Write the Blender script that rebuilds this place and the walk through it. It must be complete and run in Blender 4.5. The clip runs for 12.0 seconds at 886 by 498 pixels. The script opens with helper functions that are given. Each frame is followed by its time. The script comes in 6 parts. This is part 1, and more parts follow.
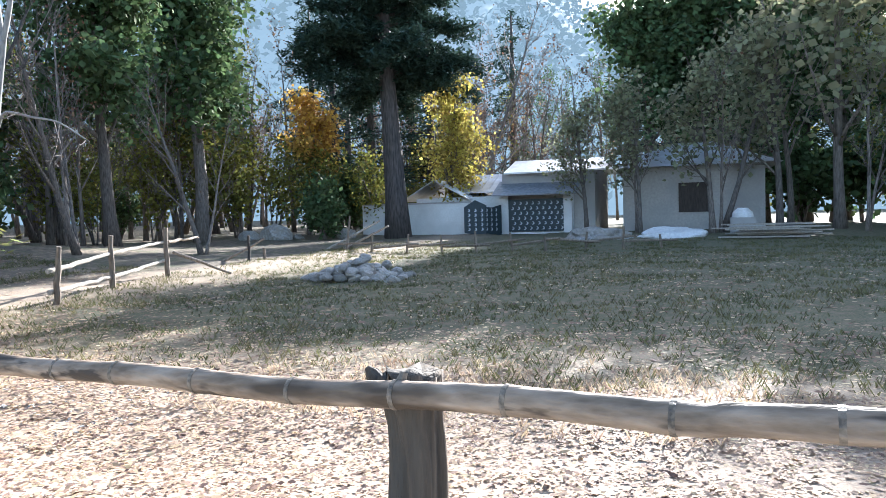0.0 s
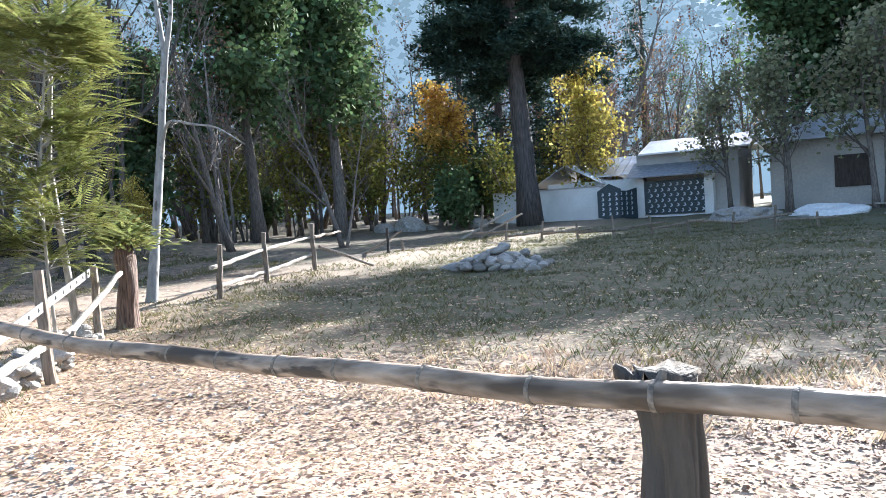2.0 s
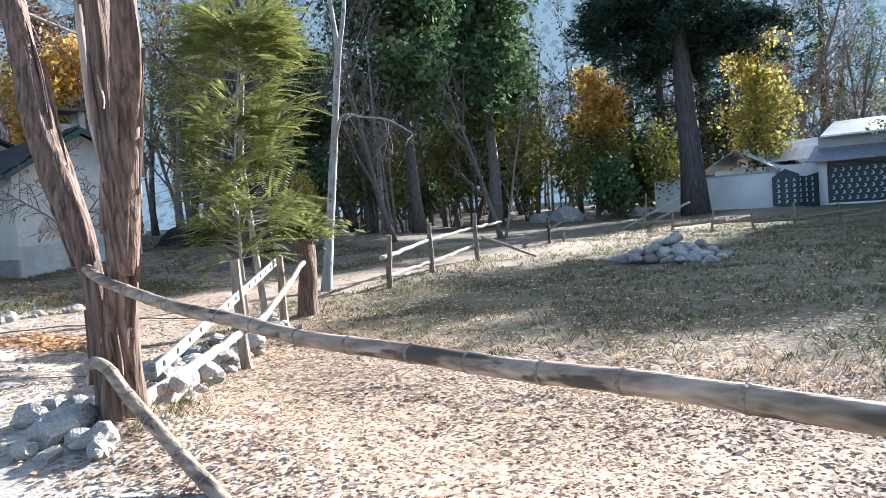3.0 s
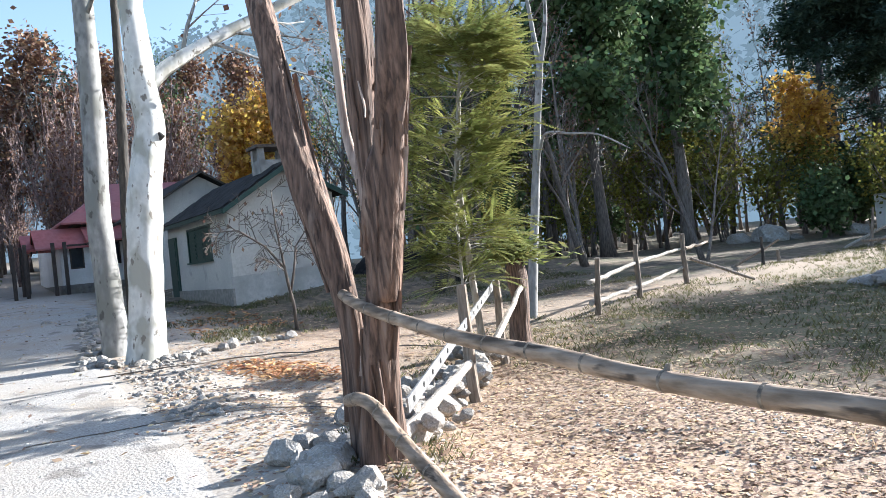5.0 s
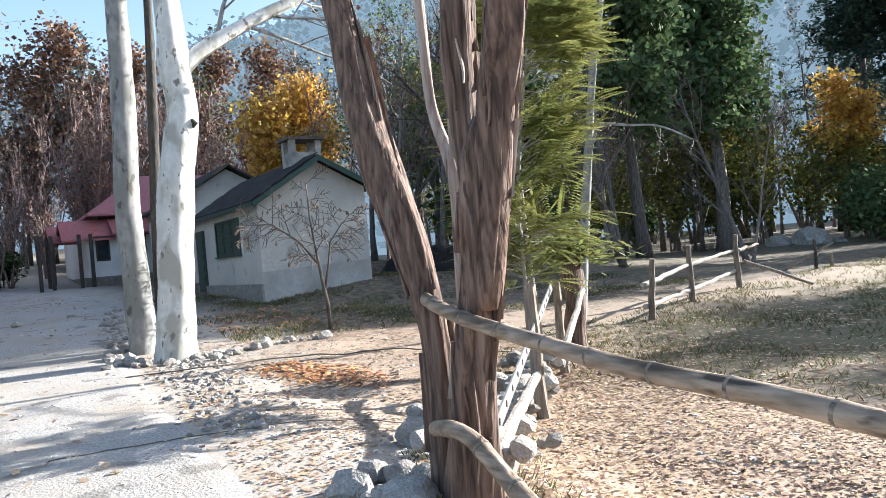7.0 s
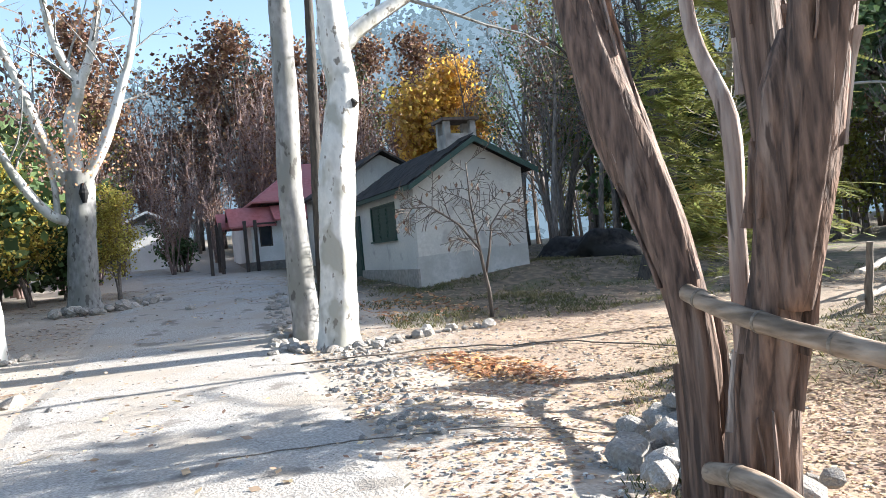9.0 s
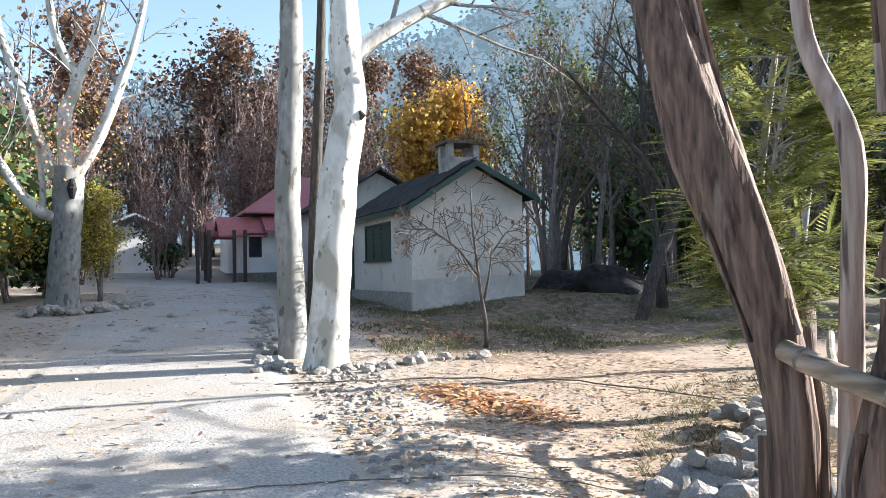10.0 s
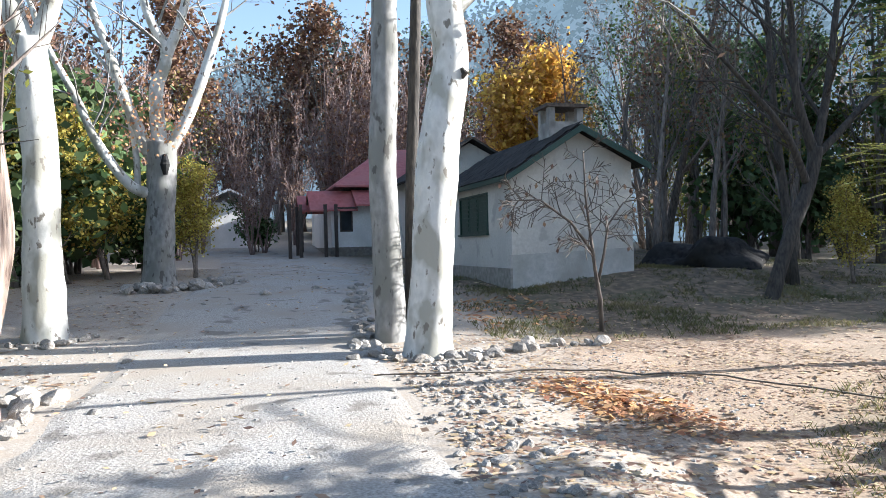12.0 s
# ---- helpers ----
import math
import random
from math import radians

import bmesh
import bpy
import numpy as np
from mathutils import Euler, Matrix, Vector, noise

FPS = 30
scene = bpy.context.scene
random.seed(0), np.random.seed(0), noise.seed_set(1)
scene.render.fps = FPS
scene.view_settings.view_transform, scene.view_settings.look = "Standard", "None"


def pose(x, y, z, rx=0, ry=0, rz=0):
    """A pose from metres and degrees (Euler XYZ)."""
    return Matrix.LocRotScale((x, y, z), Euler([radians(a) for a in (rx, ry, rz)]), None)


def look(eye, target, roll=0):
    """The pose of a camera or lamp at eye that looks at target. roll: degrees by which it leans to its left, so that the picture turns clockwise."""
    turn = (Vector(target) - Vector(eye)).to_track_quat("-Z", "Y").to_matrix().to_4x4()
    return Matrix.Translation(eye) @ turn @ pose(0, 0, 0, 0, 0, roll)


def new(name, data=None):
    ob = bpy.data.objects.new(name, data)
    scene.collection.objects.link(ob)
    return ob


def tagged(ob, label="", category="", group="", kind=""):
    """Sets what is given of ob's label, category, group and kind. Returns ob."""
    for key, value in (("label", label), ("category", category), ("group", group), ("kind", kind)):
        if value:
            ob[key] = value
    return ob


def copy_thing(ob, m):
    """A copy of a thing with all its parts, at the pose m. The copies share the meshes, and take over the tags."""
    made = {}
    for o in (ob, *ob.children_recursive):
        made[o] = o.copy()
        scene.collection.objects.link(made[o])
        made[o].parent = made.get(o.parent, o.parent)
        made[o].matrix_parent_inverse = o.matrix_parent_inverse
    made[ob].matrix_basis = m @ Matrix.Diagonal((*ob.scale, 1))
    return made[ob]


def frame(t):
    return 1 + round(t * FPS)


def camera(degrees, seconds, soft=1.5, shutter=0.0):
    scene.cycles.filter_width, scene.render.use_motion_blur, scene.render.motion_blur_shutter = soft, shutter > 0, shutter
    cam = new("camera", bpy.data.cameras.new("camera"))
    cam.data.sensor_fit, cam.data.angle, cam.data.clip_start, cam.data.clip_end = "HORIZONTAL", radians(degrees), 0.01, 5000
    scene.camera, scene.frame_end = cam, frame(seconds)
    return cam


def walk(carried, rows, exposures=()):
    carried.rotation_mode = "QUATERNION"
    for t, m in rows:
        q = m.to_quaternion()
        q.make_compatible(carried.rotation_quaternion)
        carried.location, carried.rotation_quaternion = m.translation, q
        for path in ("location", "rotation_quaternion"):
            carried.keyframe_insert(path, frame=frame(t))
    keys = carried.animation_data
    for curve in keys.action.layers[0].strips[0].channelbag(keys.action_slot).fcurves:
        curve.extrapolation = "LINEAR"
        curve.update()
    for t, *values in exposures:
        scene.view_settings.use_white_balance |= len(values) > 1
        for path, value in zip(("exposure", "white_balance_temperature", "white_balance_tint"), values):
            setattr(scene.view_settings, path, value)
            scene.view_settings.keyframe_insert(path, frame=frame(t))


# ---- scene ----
cam = camera(62.8, 12.0, soft=0.7)
PATH = [
    (0, (0.694, 0.426, 1.369), (0.008, 2.302, 1.266), -1.7),
    (0.5, (0.633, 0.350, 1.385), (-0.049, 2.228, 1.293), -1.6),
    (1, (0.582, 0.358, 1.370), (-0.179, 2.204, 1.267), -0.4),
    (1.5, (0.551, 0.354, 1.375), (-0.229, 2.193, 1.279), -0.2),
    (2, (0.413, 0.420, 1.381), (-0.590, 2.146, 1.263), -4.0),
    (2.5, (0.227, 0.487, 1.400), (-0.908, 2.129, 1.281), -4.8),
    (3, (-0.032, 0.453, 1.395), (-1.366, 1.939, 1.281), -4.6),
    (3.5, (-0.317, 0.459, 1.382), (-1.769, 1.828, 1.242), -6.0),
    (5.5, (-1.182, 0.435, 1.39), (-2.84, 1.553, 1.408), -5.7),
    (6, (-1.398, 0.49, 1.392), (-3.04, 1.631, 1.357), -4.9),
    (6.5, (-1.595, 0.475, 1.384), (-3.268, 1.571, 1.38), -4.0),
    (7, (-1.798, 0.516, 1.421), (-3.468, 1.617, 1.422), -5.1),
    (9, (-2.715, 0.608, 1.428), (-4.569, 1.357, 1.424), -5.3),
    (9.5, (-2.953, 0.663, 1.438), (-4.798, 1.434, 1.4), -3.5),
    (10, (-3.22, 0.614, 1.438), (-5.059, 1.397, 1.5), -1.1),
    (10.5, (-3.48, 0.632, 1.462), (-5.386, 1.241, 1.462), -1.8),
    (11, (-3.843, 0.698, 1.466), (-5.81, 1.062, 1.461), -3.8),
    (11.5, (-4.102, 0.722, 1.467), (-6.077, 1.033, 1.438), -2.0),
    (12, (-4.372, 0.725, 1.501), (-6.292, 1.283, 1.492), -1.5),
]
EXPOSURES = [(0.0, 2.3, 5900, 10), (1.5, 2.25, 5900, 10), (2.5, 2.15, 5850, 10), (3.5, 1.92, 5850, 10), (5.5, 1.85, 6050, 10), (7.0, 1.87, 6150, 10), (9.0, 1.95, 6300, 10), (12.0, 1.75, 6100, 10)]
walk(cam, [(t, look(eye, target, roll)) for t, eye, target, roll in PATH], EXPOSURES)

# ---- world, sun ----
SUN_EL, SUN_AZ = radians(20.5), radians(7.5)      # azimuth from +y towards +x
world = bpy.data.worlds.new("world")
scene.world = world
world.use_nodes = True
wn = world.node_tree
sky = wn.nodes.new("ShaderNodeTexSky")
sky.sky_type, sky.sun_disc = "NISHITA", False
sky.sun_elevation, sky.sun_rotation = SUN_EL, SUN_AZ
sky.air_density, sky.dust_density = 1.0, 1.6
wn.links.new(sky.outputs[0], wn.nodes["Background"].inputs[0])
wn.nodes["Background"].inputs[1].default_value = 0.10
sun_data = bpy.data.lights.new("sun", "SUN")
sun_data.energy, sun_data.angle, sun_data.color = 5.0, radians(0.6), (1.0, 0.955, 0.89)
sun_ob = new("sun", sun_data)
sun_dir = Vector((math.sin(SUN_AZ) * math.cos(SUN_EL), math.cos(SUN_AZ) * math.cos(SUN_EL), math.sin(SUN_EL)))
sun_ob.matrix_world = look((0, 0, 40), Vector((0, 0, 40)) - sun_dir)

# ---- materials ----
def surface(name, dark, light, scale=8.0, stretch=(1, 1, 1), rough=0.85, bump=0.3, patch=None, patch_scale=0.6, patch_at=0.55,
            patch_soft=0.12, island=0.0, metal=0.0, coord="Object", spots=None, spots_scale=3.0, detail=6.0, through_light=0.0, glow=None, rnd=0.0, spec=0.5):
    """A procedural material: grain between two colours, a larger patchy layer, optional variation by piece, and bump."""
    m = bpy.data.materials.new(name)
    m.use_nodes = True
    t = m.node_tree
    p = t.nodes["Principled BSDF"]
    p.inputs["Roughness"].default_value, p.inputs["Metallic"].default_value = rough, metal
    p.inputs["Specular IOR Level"].default_value = spec
    co = t.nodes.new("ShaderNodeTexCoord")
    mp = t.nodes.new("ShaderNodeMapping")
    mp.inputs["Scale"].default_value = stretch
    if coord == "World":
        geo = t.nodes.new("ShaderNodeNewGeometry")
        t.links.new(geo.outputs["Position"], mp.inputs["Vector"])
    else:
        t.links.new(co.outputs[coord], mp.inputs["Vector"])

    def grain(sc, det, a, b):
        n = t.nodes.new("ShaderNodeTexNoise")
        n.inputs["Scale"].default_value, n.inputs["Detail"].default_value = sc, det
        t.links.new(mp.outputs[0], n.inputs["Vector"])
        r = t.nodes.new("ShaderNodeMapRange")
        r.inputs["From Min"].default_value, r.inputs["From Max"].default_value = a, b
        t.links.new(n.outputs["Fac"], r.inputs["Value"])
        return n, r.outputs[0]

    def mix(fac, a, b, mode="MIX"):
        x = t.nodes.new("ShaderNodeMix")
        x.data_type, x.blend_type = "RGBA", mode
        for sock, val in ((x.inputs["Factor"], fac), (x.inputs["A"], a), (x.inputs["B"], b)):
            if isinstance(val, (tuple, float, int)):
                sock.default_value = (*val, 1) if isinstance(val, tuple) else val
            else:
                t.links.new(val, sock)
        return x.outputs["Result"]

    fine, f = grain(scale, detail, 0.32, 0.68)
    col = mix(f, dark, light)
    if patch:
        _, g = grain(patch_scale, 3.0, patch_at - patch_soft, patch_at + patch_soft)
        col = mix(g, col, patch)
    if spots:
        _, g = grain(spots_scale, 4.0, 0.60, 0.66)
        col = mix(g, col, spots)
    if island:
        geo2 = t.nodes.new("ShaderNodeNewGeometry")
        hsv = t.nodes.new("ShaderNodeHueSaturation")
        for sock, lo, hi in (("Value", 1 - island, 1 + island), ("Hue", 0.5 - island * 0.05, 0.5 + island * 0.05)):
            r = t.nodes.new("ShaderNodeMapRange")
            r.inputs["To Min"].default_value, r.inputs["To Max"].default_value = lo, hi
            t.links.new(geo2.outputs["Random Per Island"], r.inputs["Value"])
            t.links.new(r.outputs[0], hsv.inputs[sock])
        t.links.new(col, hsv.inputs["Color"])
        col = hsv.outputs[0]
    if rnd:
        info = t.nodes.new("ShaderNodeObjectInfo")
        hsv = t.nodes.new("ShaderNodeHueSaturation")
        r = t.nodes.new("ShaderNodeMapRange")
        r.inputs["To Min"].default_value, r.inputs["To Max"].default_value = 1 - rnd, 1 + rnd
        t.links.new(info.outputs["Random"], r.inputs["Value"])
        t.links.new(r.outputs[0], hsv.inputs["Value"])
        t.links.new(col, hsv.inputs["Color"])
        col = hsv.outputs[0]
    t.links.new(col, p.inputs["Base Color"])
    if bump:
        b = t.nodes.new("ShaderNodeBump")
        b.inputs["Strength"].default_value, b.inputs["Distance"].default_value = bump, 0.02
        t.links.new(fine.outputs["Fac"], b.inputs["Height"])
        t.links.new(b.outputs[0], p.inputs["Normal"])
    if through_light:
        tr = t.nodes.new("ShaderNodeBsdfTranslucent")
        t.links.new(col, tr.inputs["Color"])
        ms = t.nodes.new("ShaderNodeMixShader")
        ms.inputs[0].default_value = through_light
        t.links.new(p.outputs[0], ms.inputs[1])
        t.links.new(tr.outputs[0], ms.inputs[2])
        t.links.new(ms.outputs[0], t.nodes["Material Output"].inputs["Surface"])
    # even emission, which stands in for airlight on the distant hills
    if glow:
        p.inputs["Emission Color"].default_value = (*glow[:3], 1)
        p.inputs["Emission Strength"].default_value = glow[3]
    return m


M_BARK_RED = surface("shaggy_bark", (0.042, 0.025, 0.018), (0.225, 0.142, 0.102), 44, (1, 1, 0.07), bump=1.0, patch=(0.26, 0.19, 0.15), patch_scale=16, patch_at=0.66, patch_soft=0.08, spots=(0.065, 0.042, 0.032), spots_scale=26)
M_BARK_SYC = surface("plane_bark", (0.50, 0.50, 0.47), (0.68, 0.67, 0.63), 9, (1, 1, 0.6), rough=0.75, bump=0.35, patch=(0.36, 0.35, 0.30), patch_scale=2.6, patch_at=0.55, patch_soft=0.05, spots=(0.20, 0.18, 0.15), spots_scale=9)
# grey plane bark, darkened further to carry the shade on these trunks
M_BARK_GREY_SHADED = surface("shaded_grey_plane_bark", (0.17, 0.17, 0.165), (0.33, 0.325, 0.31), 10, (1, 1, 0.5), bump=0.35, patch=(0.21, 0.21, 0.19), patch_scale=2.4, patch_at=0.54, patch_soft=0.06, spots=(0.10, 0.095, 0.085), spots_scale=8)
M_BARK_DARK = surface("dark_bark", (0.020, 0.018, 0.016), (0.07, 0.06, 0.05), 22, (1, 1, 0.25), bump=0.8)
M_BARK_SAPLING = surface("sapling_bark", (0.045, 0.036, 0.030), (0.13, 0.105, 0.085), 24, (1, 1, 0.2), bump=0.5)
M_BARK_BROWN = surface("brown_bark", (0.085, 0.07, 0.06), (0.24, 0.20, 0.17), 20, (1, 1, 0.2), bump=0.7, rnd=0.35)
M_BARK_PINK = surface("pinkish_twigs", (0.14, 0.09, 0.08), (0.27, 0.20, 0.18), 20, (1, 1, 0.2), bump=0.4, rnd=0.25)
M_BARK_PALE = surface("pale_bark", (0.22, 0.20, 0.17), (0.45, 0.42, 0.37), 20, (1, 1, 0.25), bump=0.5)
M_POST = surface("weathered_post", (0.030, 0.021, 0.014), (0.17, 0.125, 0.085), 40, (1, 1, 0.08), bump=1.0, patch=(0.07, 0.058, 0.045), patch_scale=6)
M_POLE = surface("split_pole", (0.13, 0.10, 0.075), (0.30, 0.24, 0.18), 30, (1, 1, 0.15), bump=0.6, rnd=0.2)
M_PALEPOLE = surface("peeled_pole", (0.25, 0.21, 0.17), (0.47, 0.42, 0.355), 30, (1, 1, 0.4), bump=0.4)
M_BAMBOO = surface("old_bamboo", (0.17, 0.12, 0.08), (0.42, 0.32, 0.235), 34, (0.22, 1, 1), rough=0.7, spec=0.3, bump=0.5, patch=(0.085, 0.06, 0.04), patch_scale=9, patch_at=0.60, patch_soft=0.06, spots=(0.07, 0.052, 0.038), spots_scale=16)
M_NODE = surface("bamboo_node", (0.07, 0.055, 0.04), (0.28, 0.22, 0.16), 60, rough=0.6, bump=0.3)
M_CONCRETE = surface("worn_concrete_road", (0.23, 0.215, 0.195), (0.50, 0.475, 0.435), 40, rough=0.95, bump=0.6, patch=(0.35, 0.305, 0.25), patch_scale=0.7, spots=(0.21, 0.19, 0.165), spots_scale=1.9, coord="World", detail=9)
M_PLASTER = surface("whitewashed_plaster", (0.50, 0.48, 0.43), (0.60, 0.58, 0.53), 18, rough=0.9, bump=0.25, patch=(0.44, 0.43, 0.40), patch_scale=0.7, spots=(0.40, 0.38, 0.35), spots_scale=1.8, coord="World")
M_WHITE = surface("white_paint", (0.74, 0.73, 0.70), (0.83, 0.82, 0.80), 12, rough=0.8, bump=0.15, patch=(0.66, 0.65, 0.62), patch_scale=0.9, coord="World")
M_CREAM = surface("pale_wall_paint", (0.42, 0.39, 0.36), (0.52, 0.49, 0.45), 9, rough=0.85, bump=0.15, patch=(0.37, 0.35, 0.33), patch_scale=0.5, coord="World")
M_GREEN = surface("dark_green_paint", (0.012, 0.04, 0.03), (0.022, 0.065, 0.05), 25, rough=0.5, bump=0.2)
M_SLATE = surface("slate_roofing", (0.018, 0.018, 0.018), (0.058, 0.053, 0.048), 16, spec=0.15, rough=0.95, bump=0.5, rnd=0.3)
M_ROCKDARK = surface("dark_boulder", (0.010, 0.010, 0.011), (0.045, 0.043, 0.042), 7, rough=0.9, bump=1.0, patch=(0.028, 0.028, 0.026), patch_scale=1.5, spec=0.2)
M_STONE = surface("field_stone", (0.19, 0.175, 0.16), (0.43, 0.405, 0.37), 9, rough=0.9, bump=0.7, patch=(0.30, 0.265, 0.22), patch_scale=3.0, rnd=0.35)
M_REDROOF = surface("red_sheet_roof", (0.30, 0.075, 0.07), (0.42, 0.13, 0.12), 6, rough=0.55, bump=0.1, patch=(0.34, 0.12, 0.11), patch_scale=0.8)
M_TIN = surface("tin_roof", (0.55, 0.57, 0.60), (0.72, 0.73, 0.75), 6, rough=0.38, bump=0.1, metal=0.6, patch=(0.48, 0.46, 0.44), patch_scale=0.8)
M_DARKWOOD = surface("dark_timber", (0.025, 0.018, 0.014), (0.07, 0.05, 0.04), 20, (1, 1, 0.2), rough=0.7, bump=0.4)
M_PANELDARK = surface("dark_gate_sheet", (0.015, 0.028, 0.035), (0.03, 0.05, 0.06), 12, rough=0.5, bump=0.1)
M_PANELWHITE = surface("white_ornament_paint", (0.55, 0.58, 0.60), (0.68, 0.70, 0.72), 12, rough=0.6, bump=0.0)
M_SHEET = surface("pale_plastic_sheet", (0.62, 0.61, 0.60), (0.78, 0.77, 0.75), 10, rough=0.5, bump=0.4)
# near-black colour stands in for the shade inside cavities and the cottage
M_DARKIN = surface("unlit_interior", (0.01, 0.01, 0.01), (0.02, 0.02, 0.02), 5, rough=0.9, bump=0.0)
M_GLASS = surface("window_glass", (0.02, 0.025, 0.03), (0.03, 0.035, 0.04), 4, rough=0.08, bump=0.0)
M_LITTER = surface("fallen_leaves", (0.23, 0.14, 0.085), (0.50, 0.355, 0.24), 3, rough=0.8, bump=0.0, island=0.6, through_light=0.15, coord="World")
M_ORANGE = surface("orange_leaves", (0.38, 0.18, 0.085), (0.60, 0.34, 0.17), 6, rough=0.8, bump=0.0, island=0.35, through_light=0.25, coord="World")
M_GRASS = surface("dry_grass", (0.07, 0.085, 0.03), (0.20, 0.17, 0.08), 1.2, rough=0.8, bump=0.0, island=0.4, through_light=0.3, coord="World")
M_STRAW = surface("straw_grass", (0.34, 0.24, 0.16), (0.52, 0.40, 0.28), 1.2, rough=0.8, bump=0.0, island=0.35, through_light=0.3, coord="World")
M_LEAF = surface("evergreen_leaves", (0.046, 0.078, 0.036), (0.130, 0.182, 0.078), 1.2, rough=0.8, spec=0.15, bump=0.0, island=0.5, through_light=0.25)
M_LEAF_Y = surface("yellowing_leaves", (0.11, 0.125, 0.03), (0.26, 0.24, 0.06), 1.2, rough=0.8, spec=0.15, bump=0.0, island=0.45, through_light=0.35)
M_YELLOW = surface("butter_yellow_leaves", (0.30, 0.25, 0.06), (0.56, 0.46, 0.13), 1.2, rough=0.7, spec=0.15, bump=0.0, island=0.45, through_light=0.5)
M_GOLD = surface("golden_leaves", (0.46, 0.25, 0.05), (0.68, 0.45, 0.11), 1.0, rough=0.6, bump=0.0, island=0.4, through_light=0.4)
M_FEATHER = surface("feathery_leaves", (0.13, 0.16, 0.045), (0.34, 0.34, 0.12), 2.5, rough=0.75, spec=0.2, bump=0.0, island=0.4, through_light=0.4)
# leaf colour paled to suit the glare behind the far trees
M_PALELEAF = surface("backlit_pale_leaves", (0.16, 0.17, 0.09), (0.34, 0.33, 0.20), 1.2, rough=0.6, bump=0.0, island=0.4, through_light=0.5)
M_BARK_TWIN = surface("peeling_bark", (0.17, 0.115, 0.09), (0.44, 0.34, 0.28), 30, (1, 1, 0.08), bump=1.0, patch=(0.50, 0.43, 0.37), patch_scale=14, patch_at=0.6, spots=(0.10, 0.07, 0.055), spots_scale=22)
M_NEEDLE = surface("cedar_needles", (0.025, 0.05, 0.04), (0.06, 0.095, 0.065), 1.2, rough=0.85, spec=0.15, bump=0.0, island=0.45, through_light=0.15)
M_CYPRESS = surface("cypress_sprays", (0.065, 0.09, 0.045), (0.17, 0.20, 0.10), 1.4, rough=0.85, spec=0.15, bump=0.0, island=0.45, through_light=0.25)
M_RUST = surface("withered_leaves", (0.10, 0.055, 0.035), (0.24, 0.13, 0.08), 1.5, rough=0.7, bump=0.0, island=0.5, through_light=0.25)
# haze over hills and far woods is put in as blue emission
M_HILL = surface("hillside_haze_glow", (0.020, 0.040, 0.030), (0.10, 0.12, 0.09), 0.16, rough=1.0, bump=0.0, patch=(0.13, 0.11, 0.09), patch_scale=0.02, coord="World", detail=12, glow=(0.30, 0.43, 0.55, 0.24))
M_HILLTREES = surface("canopy_haze_glow", (0.03, 0.05, 0.04), (0.085, 0.095, 0.07), 0.1, rough=1.0, spec=0.0, bump=0.0, island=0.15, coord="World", glow=(0.30, 0.43, 0.55, 0.18))


